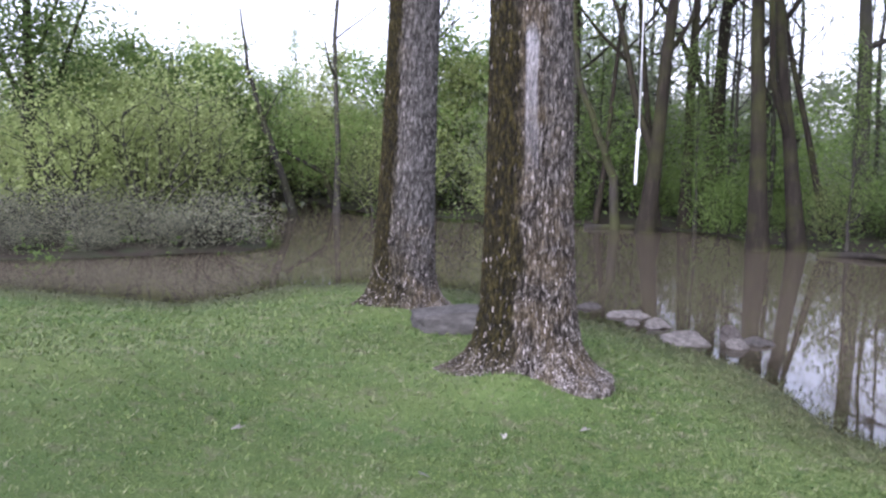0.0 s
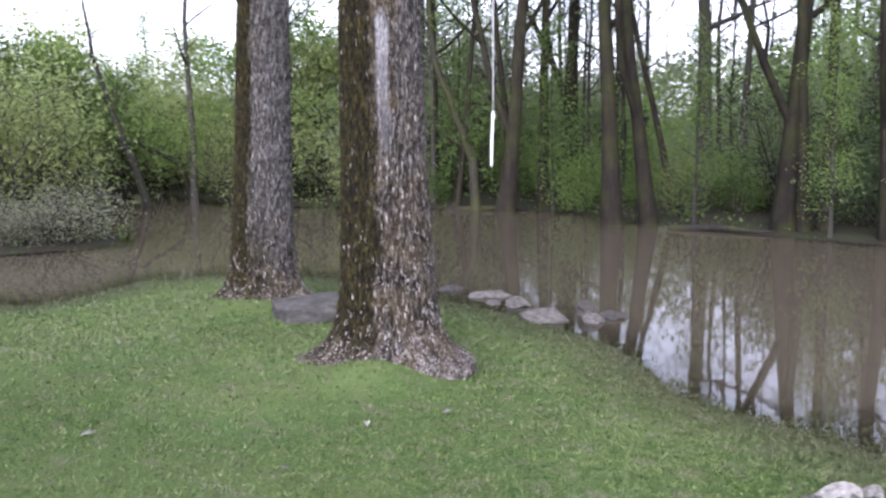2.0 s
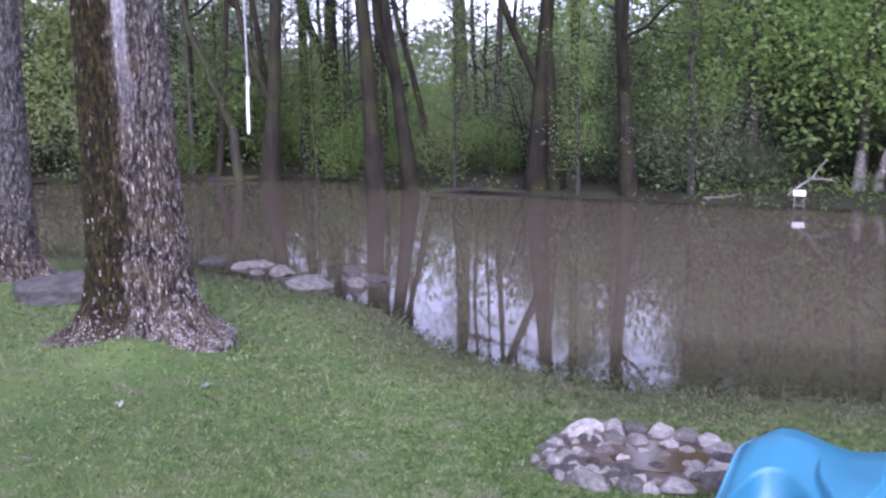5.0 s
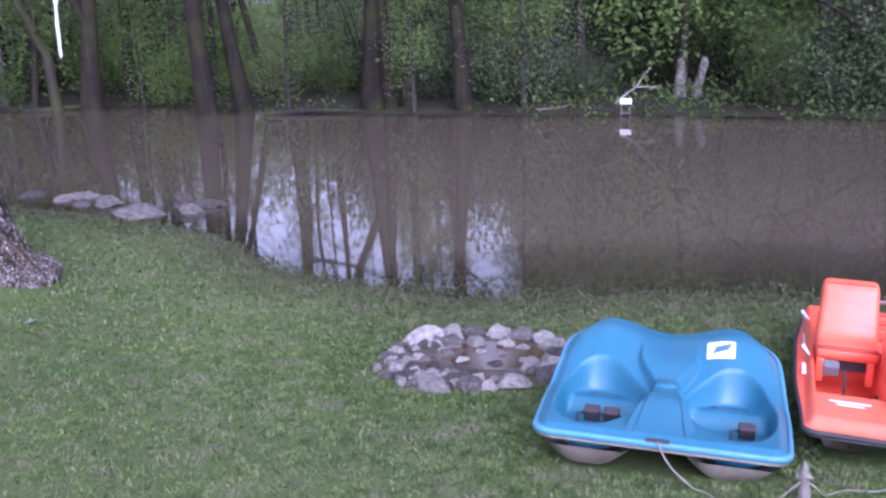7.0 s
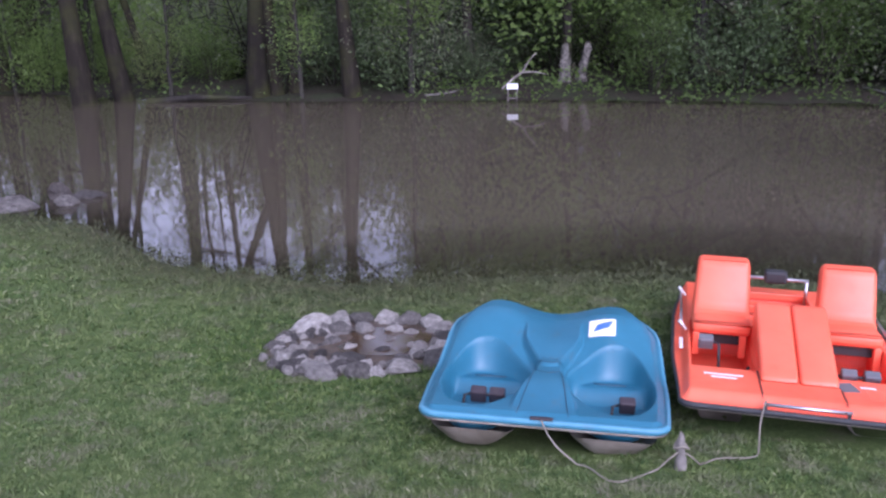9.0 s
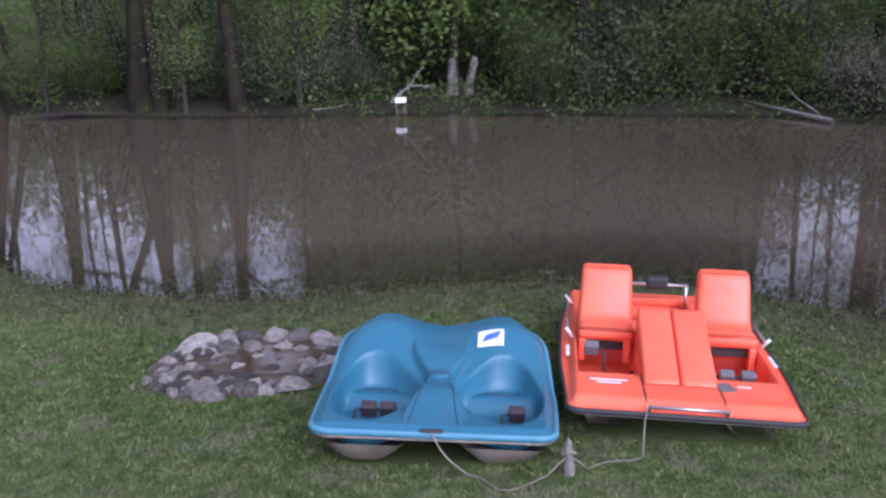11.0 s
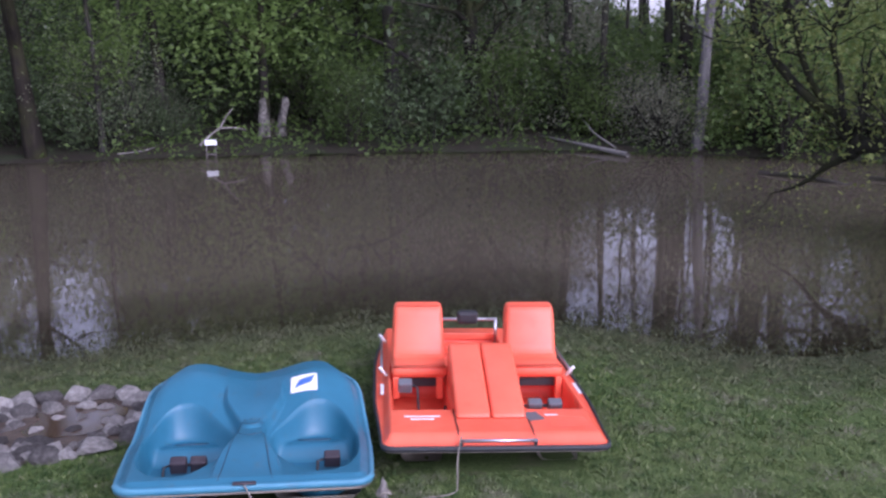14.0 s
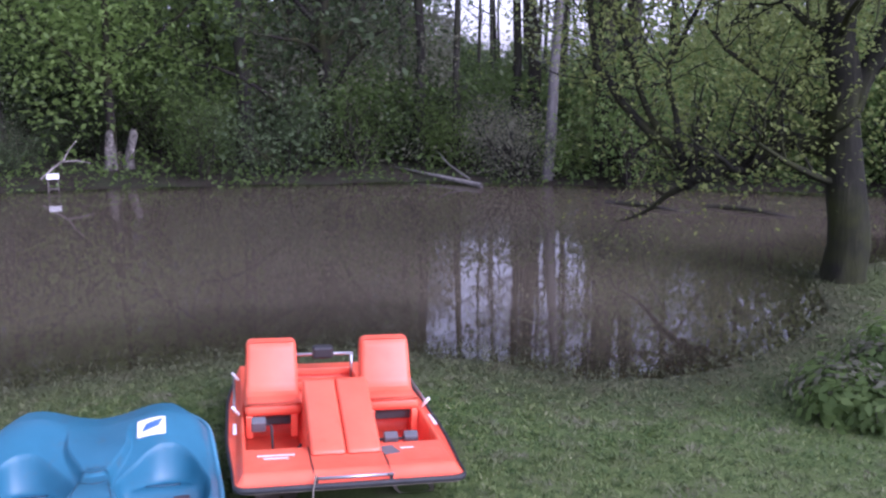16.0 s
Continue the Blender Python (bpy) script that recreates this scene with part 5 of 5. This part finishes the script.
# ---- crooked and leaning trees that stand out ----
def bent_tree(label, stems, twigs, leaves, size, leaf_mat, bark_mat, seed, loose=0.35, leafy=None):
    """stems: rows of (points, first radius, last radius)."""
    rng, V, F, tips = random.Random(seed), [], [], []
    for pts, ra, rb in stems:
        pts = [Vector(p) for p in pts]
        fine = []
        for i in range(len(pts) - 1):
            for f in (0, 0.33, 0.66):
                fine.append(pts[i].lerp(pts[i + 1], f) + Vector((rng.gauss(0, 1), rng.gauss(0, 1), rng.gauss(0, 1))) * 0.02)
        fine.append(pts[-1])
        n = len(fine) - 1
        tube(V, F, fine, [ra + (rb - ra) * i / n for i in range(n + 1)], 9)
        for _ in range(twigs):
            i = rng.randint(max(1, n // 4), n)
            d = Vector((rng.gauss(0, 1), rng.gauss(0, 1), rng.gauss(0.9, 0.6)))
            branch_out(rng, V, F, tips, fine[i], d, rng.uniform(0.6, 1.6), max(0.012, rb * 0.6), 1, 0.2)
    g = np.random.default_rng(seed)
    pick = g.integers(0, len(tips), leaves)
    where = np.array([tuple(tips[i][0]) for i in pick]) + g.normal(size=(leaves, 3)) * loose
    thing = tagged(new("tree"), label, "tree")
    child("trunk", mesh_from("trunk", V, F, bark_mat), thing)
    child("crown", polys_mesh("crown", leaf_quads(where, size, seed), leaf_mat), thing)
    return thing


bent_tree("dark stout tree with a long low limb over the water", [
    ([(11.42, -1.0, -0.2), (11.46, -0.95, 0.7), (11.5, -0.82, 1.8), (11.5, -0.72, 3.1), (11.6, -0.6, 5.5), (11.7, -0.5, 8)], 0.26, 0.09),
    ([(11.5, -0.9, 1.9), (11.5, -1.15, 2.6), (11.45, -1.5, 3.4), (11.3, -1.9, 6)], 0.13, 0.05),
    ([(11.5, -0.85, 1.45), (11.6, -0.55, 1.5), (11.72, -0.3, 1.55), (11.72, 0.05, 1.33), (11.71, 0.49, 1.13), (11.69, 0.72, 1.08), (11.68, 0.85, 0.98)], 0.115, 0.075),
    ([(11.69, 0.7, 1.12), (11.84, 1.24, 1.55), (11.88, 1.67, 1.96), (11.93, 1.97, 2.36), (11.91, 2.09, 2.91), (11.9, 2.14, 3.57), (11.9, 2.3, 4.6)], 0.065, 0.025),
    ([(11.85, 1.18, 1.55), (11.8, 1.54, 2.37), (11.76, 1.83, 3.16), (11.7, 2.0, 4.2)], 0.045, 0.02),
    ([(11.69, 0.85, 1.2), (11.66, 1.08, 2.17), (11.65, 1.12, 2.43), (11.59, 0.77, 3.13), (11.6, 0.5, 4.2)], 0.04, 0.018),
    ([(11.56, -0.7, 1.6), (11.62, -0.53, 1.8), (11.63, -0.08, 2.18), (11.62, 0.3, 2.43), (11.6, 0.7, 2.9)], 0.05, 0.02)],
    14, 14000, 0.032, LEAF_WILLOW, BARK_BLACK, 91, 0.34)
bent_tree("dead grey tree leaning over the inlet", [([(-1.85, 29.4, -0.2), (-2.25, 29.5, 1.2), (-2.9, 29.6, 3.0), (-3.25, 29.7, 4.4), (-3.5, 29.8, 6.2)], 0.15, 0.03), ([(-2.6, 29.55, 2.2), (-2.9, 29.5, 2.7), (-2.4, 29.5, 3.6)], 0.05, 0.02)], 5, 260, 0.05, LEAF_PALE, BARK_GREY, 92)
bent_tree("crooked dark tree with low boughs at the inlet", [([(-0.6, 30.5, -0.2), (-1.0, 30.4, 1.2), (-2.2, 30.2, 1.9), (-3.4, 30.0, 1.6)], 0.11, 0.03)], 12, 1600, 0.06, LEAF_BRIGHT, BARK_DARK, 93)
bent_tree("dark spreading tree with dense spring leaves", [([(-8.3, 25.2, -0.2), (-8.3, 25.2, 2.5), (-8.25, 25.2, 5.0), (-8.2, 25.2, 9.0)], 0.2, 0.06), ([(-8.3, 25.2, 3.0), (-9.0, 25.2, 4.4), (-9.8, 25.2, 6.4)], 0.08, 0.03), ([(-8.3, 25.2, 2.8), (-7.6, 25.2, 3.8), (-6.7, 25.2, 6.0)], 0.08, 0.03), ([(-8.25, 25.2, 4.2), (-7.8, 25.2, 5.0), (-7.0, 25.2, 7.0)], 0.06, 0.03)], 20, 9000, 0.07, LEAF_MID, BARK_BLACK, 94, 0.5)
bent_tree("leaning dark tree with a crooked low bough", [([(7.0, 25.1, -0.2), (6.9, 25.1, 1.4), (6.4, 25.1, 2.6), (5.8, 25.1, 4.2), (5.6, 25.2, 7.5)], 0.15, 0.06), ([(9.2, 24.4, 1.4), (9.7, 24.2, 1.9), (10.3, 24.1, 2.2)], 0.1, 0.03)], 6, 1500, 0.06, LEAF_MID, BARK_DARK, 95)
bent_tree("pale grey slender tree standing in the flood", [([(18.8, 4.2, -0.2), (18.9, 4.15, 1.6), (19.1, 4.05, 3.6), (19.3, 4.0, 7.5), (19.4, 4.0, 11)], 0.13, 0.05)], 8, 500, 0.06, LEAF_PALE, BARK_PALE, 96)
bent_tree("broadleaf tree arching fresh leaves over the far bank", [([(17.6, 13.9, -0.1), (17.4, 13.7, 2.0), (17.0, 13.3, 3.8), (16.6, 13.0, 5.5)], 0.12, 0.04), ([(17.4, 13.7, 2.2), (18.0, 12.2, 3.4), (18.3, 11.2, 4.2)], 0.06, 0.02), ([(17.4, 13.7, 2.0), (16.2, 14.6, 3.2), (15.3, 15.3, 4.2)], 0.06, 0.02)], 20, 5200, 0.07, LEAF_BRIGHT, BARK_DARK, 97, 0.5)

# left bank shrubs and the wall of growth behind them
shrub_spots = {2: [(-3.3, 21.2, 30, 0.62), (-4.9, 21.6, 80, 0.5), (-6.3, 21.4, 10, 0.62), (-7.6, 21.3, 140, 0.6), (-9.2, 21.6, 200, 0.7), (-3.9, 20.9, 260, 0.42), (-10.8, 21.4, 99, 0.7), (-5.6, 20.2, 45, 0.3), (-7.0, 20.1, 300, 0.34)],
               5: [(-5.2, 23.6, 0, 0.9), (-3.8, 24.4, 70, 0.8), (-6.8, 23.4, 170, 0.9), (-4.6, 26.2, 120, 1.1), (0.6, 29.2, 210, 0.7), (1.5, 28.6, 10, 0.8)]}
for k, v in shrub_spots.items():
    for x, y, turn, size in v:
        copy_thing(bushes[k], pose(x, y, ground_at(x, y), 0, 0, turn)).scale = (size * 1.25, size * 1.25, size * 0.75) if k == 2 else (size, size, size)

# low growth along the far banks
g = np.random.default_rng(8)
cand = np.stack([g.uniform(-14, 24, 90000), g.uniform(-4, 34, 90000)], 1)
dd = shore_distance(cand[:, 0], cand[:, 1])
keep = (dd > -0.4 * g.random(len(dd))) & (dd < 2.2) & ~home_side(cand[:, 0], cand[:, 1]) & (np.abs(cand[:, 0]) + cand[:, 1] > 8)
clump = np.array([noise.noise(Vector((x * 0.9, y * 0.9, 3))) for x, y in cand])
keep &= clump > np.where(np.degrees(np.arctan2(cand[:, 0], cand[:, 1])) < 42, 0.2, -0.22)
cand = cand[keep][:30000]
zz = np.maximum(ground_height(cand[:, 0], cand[:, 1]), 0) + g.uniform(0.0, 1, len(cand)) ** 2 * 0.42
me = polys_mesh("undergrowth", leaf_quads(np.column_stack([cand, zz]), 0.055, 9, 0.4), LEAF_MID)
tagged(new("undergrowth", me), "low green weeds and leaf litter along the far banks", "undergrowth", kind="stuff")

# ---- flower bed ----
bed = tagged(new("flower_bed"), "low leafy perennials in a dark mulched bed on the lawn", "flower bed")
bm = bmesh.new()
ring = [(6.7, -0.55), (6.55, -0.8), (6.6, -1.25), (7.0, -2.35), (9.0, -2.75), (9.3, -1.65), (8.3, -1.0), (7.4, -0.57), (7.0, -0.47)]
bm.faces.new([bm.verts.new((x, y, ground_at(x, y) + 0.02)) for x, y in ring])
bmesh.ops.triangulate(bm, faces=bm.faces[:])
part("mulch", bm, MUD, bed, "dark wet mulch")
rng = random.Random(5)
for k in range(44):
    x, y = rng.uniform(6.65, 8.9), rng.uniform(-2.3, -0.6)
    if y > -0.55 - 0.25 * max(0, x - 7.0):
        continue
    g = np.random.default_rng(200 + k)
    c = g.normal(size=(420, 3)) * (0.13, 0.13, 0.09)
    c[:, 2] = np.abs(c[:, 2]) + 0.05
    c += (x, y, ground_at(x, y))
    tagged(child("leafy_plant", polys_mesh("leafy_plant", leaf_quads(c, 0.042, 200 + k, 0.2), LEAF_MID if k % 3 else LEAF_GREY), bed), kind="stuff")

# ---- a house far behind the left bank ----
house = tagged(new("house"), "pale far house behind trees, mostly hidden", "house")
hx, hy = -14.6, 44.0
box("wall", (hx, hy, 1.6), (6.0, 5.0, 3.2), HULL_WHITE, house, bevel=0.02)
profile("roof", [(-3.0, 3.1), (0, 4.5), (3.0, 3.1)], 3.3, WHITE, house, "pale roof", (hx, hy, 0), 0.05)
for dx in (-1.6, 1.2):
    box("window", (hx + dx, hy - 2.52, 1.7), (0.9, 0.05, 1.1), BLACK, house, bevel=0.01)

# ---- scattered leaves on the grass ----
for x, y, turn in ((-1.04, 6.5, 20), (0.9, 6.9, 70), (0.2, 5.9, 130), (1.6, 7.2, 10)):
    bm = bmesh.new()
    pts = [(-0.06, 0, 0.0), (-0.02, 0.02, 0.012), (0.02, 0.045, 0.02), (0.015, 0.01, 0.01), (0.06, 0.005, 0.018), (0.01, -0.012, 0.008)]
    bm.faces.new([bm.verts.new(p) for p in pts])
    me = bpy.data.meshes.new("fallen_leaf")
    bm.to_mesh(me)
    bm.free()
    me.materials.append(PALE_STONE)
    ob = tagged(new("fallen_leaf", me), "dry pale leaf lying on the grass", "leaf", "leaves on the lawn")
    ob.matrix_world = pose(x, y, ground_at(x, y) + 0.03, 0, 0, turn)

# ---- grass ----
g = np.random.default_rng(4)
N = 760000
px, py = g.uniform(-8.5, 12.8, N), g.uniform(-2.5, 16.2, N)
px[:260000], py[:260000] = g.normal(3.9, 2.3, 260000), g.normal(3.0, 2.4, 260000)
dist = np.hypot(px, py)
d = shore_distance(px, py)
keep = (d > -np.where(py > 7, 0.3, 0.9) * g.random(N)) & home_side(px, py) & (dist > 2.2) & (g.random(N) < np.clip(5.5 / dist, 0.18, 1) ** 1.2)
keep &= (np.hypot(px - PX, py - PY) > 0.55) & (np.hypot(px - 1.43, py - 8.78) > 0.42) & (np.hypot(px - 0.45, py - 12.62) > 0.45)
keep &= ~((px > 6.55) & (py < -0.42) & (py < -0.3 - 0.25 * np.maximum(0, px - 6.6)))
az = np.degrees(np.arctan2(px, py))
keep &= (az > -30) & (az < 106)
for m_, l_ in ((BLUE_AT, 1.3), (ORANGE_AT, 2.4)):
    inv = np.array(m_.inverted())
    bx, by = inv[0, 0] * px + inv[0, 1] * py + inv[0, 3], inv[1, 0] * px + inv[1, 1] * py + inv[1, 3]
    keep &= ~((np.abs(bx) < 0.5) & (by > 0.08) & (by < l_ - 0.1))
px, py, dist, d = px[keep], py[keep], dist[keep], d[keep]
pz = ground_height(px, py)
tuft = np.array([noise.noise(Vector((a_ * 7, b_ * 7, 1))) for a_, b_ in zip(px, py)])
tall_ = g.uniform(0.012, 0.036, len(px)) * (1 + 0.7 * tuft) * np.clip(dist / 7, 0.9, 1.4)
wid = 0.0042 * np.clip(dist / 4, 1, 3)
a = g.uniform(0, 6.283, len(px))
lx, ly = g.normal(size=len(px)) * 0.9 * tall_, g.normal(size=len(px)) * 0.9 * tall_
P = np.stack([px, py, pz - 0.005], 1)
S = np.stack([np.cos(a) * wid, np.sin(a) * wid, np.zeros_like(a)], 1)
T = P + np.stack([lx, ly, tall_], 1)
me = polys_mesh("grass", np.stack([P - S, P + S, T], 1), BLADE)
point_values(me, "wet", np.repeat(np.clip(0.95 - np.maximum(d, 0) / 1.2, 0, 1), 3))
tagged(new("grass", me), "short mown grass blades, thinner at the waterline", "grass", kind="stuff")
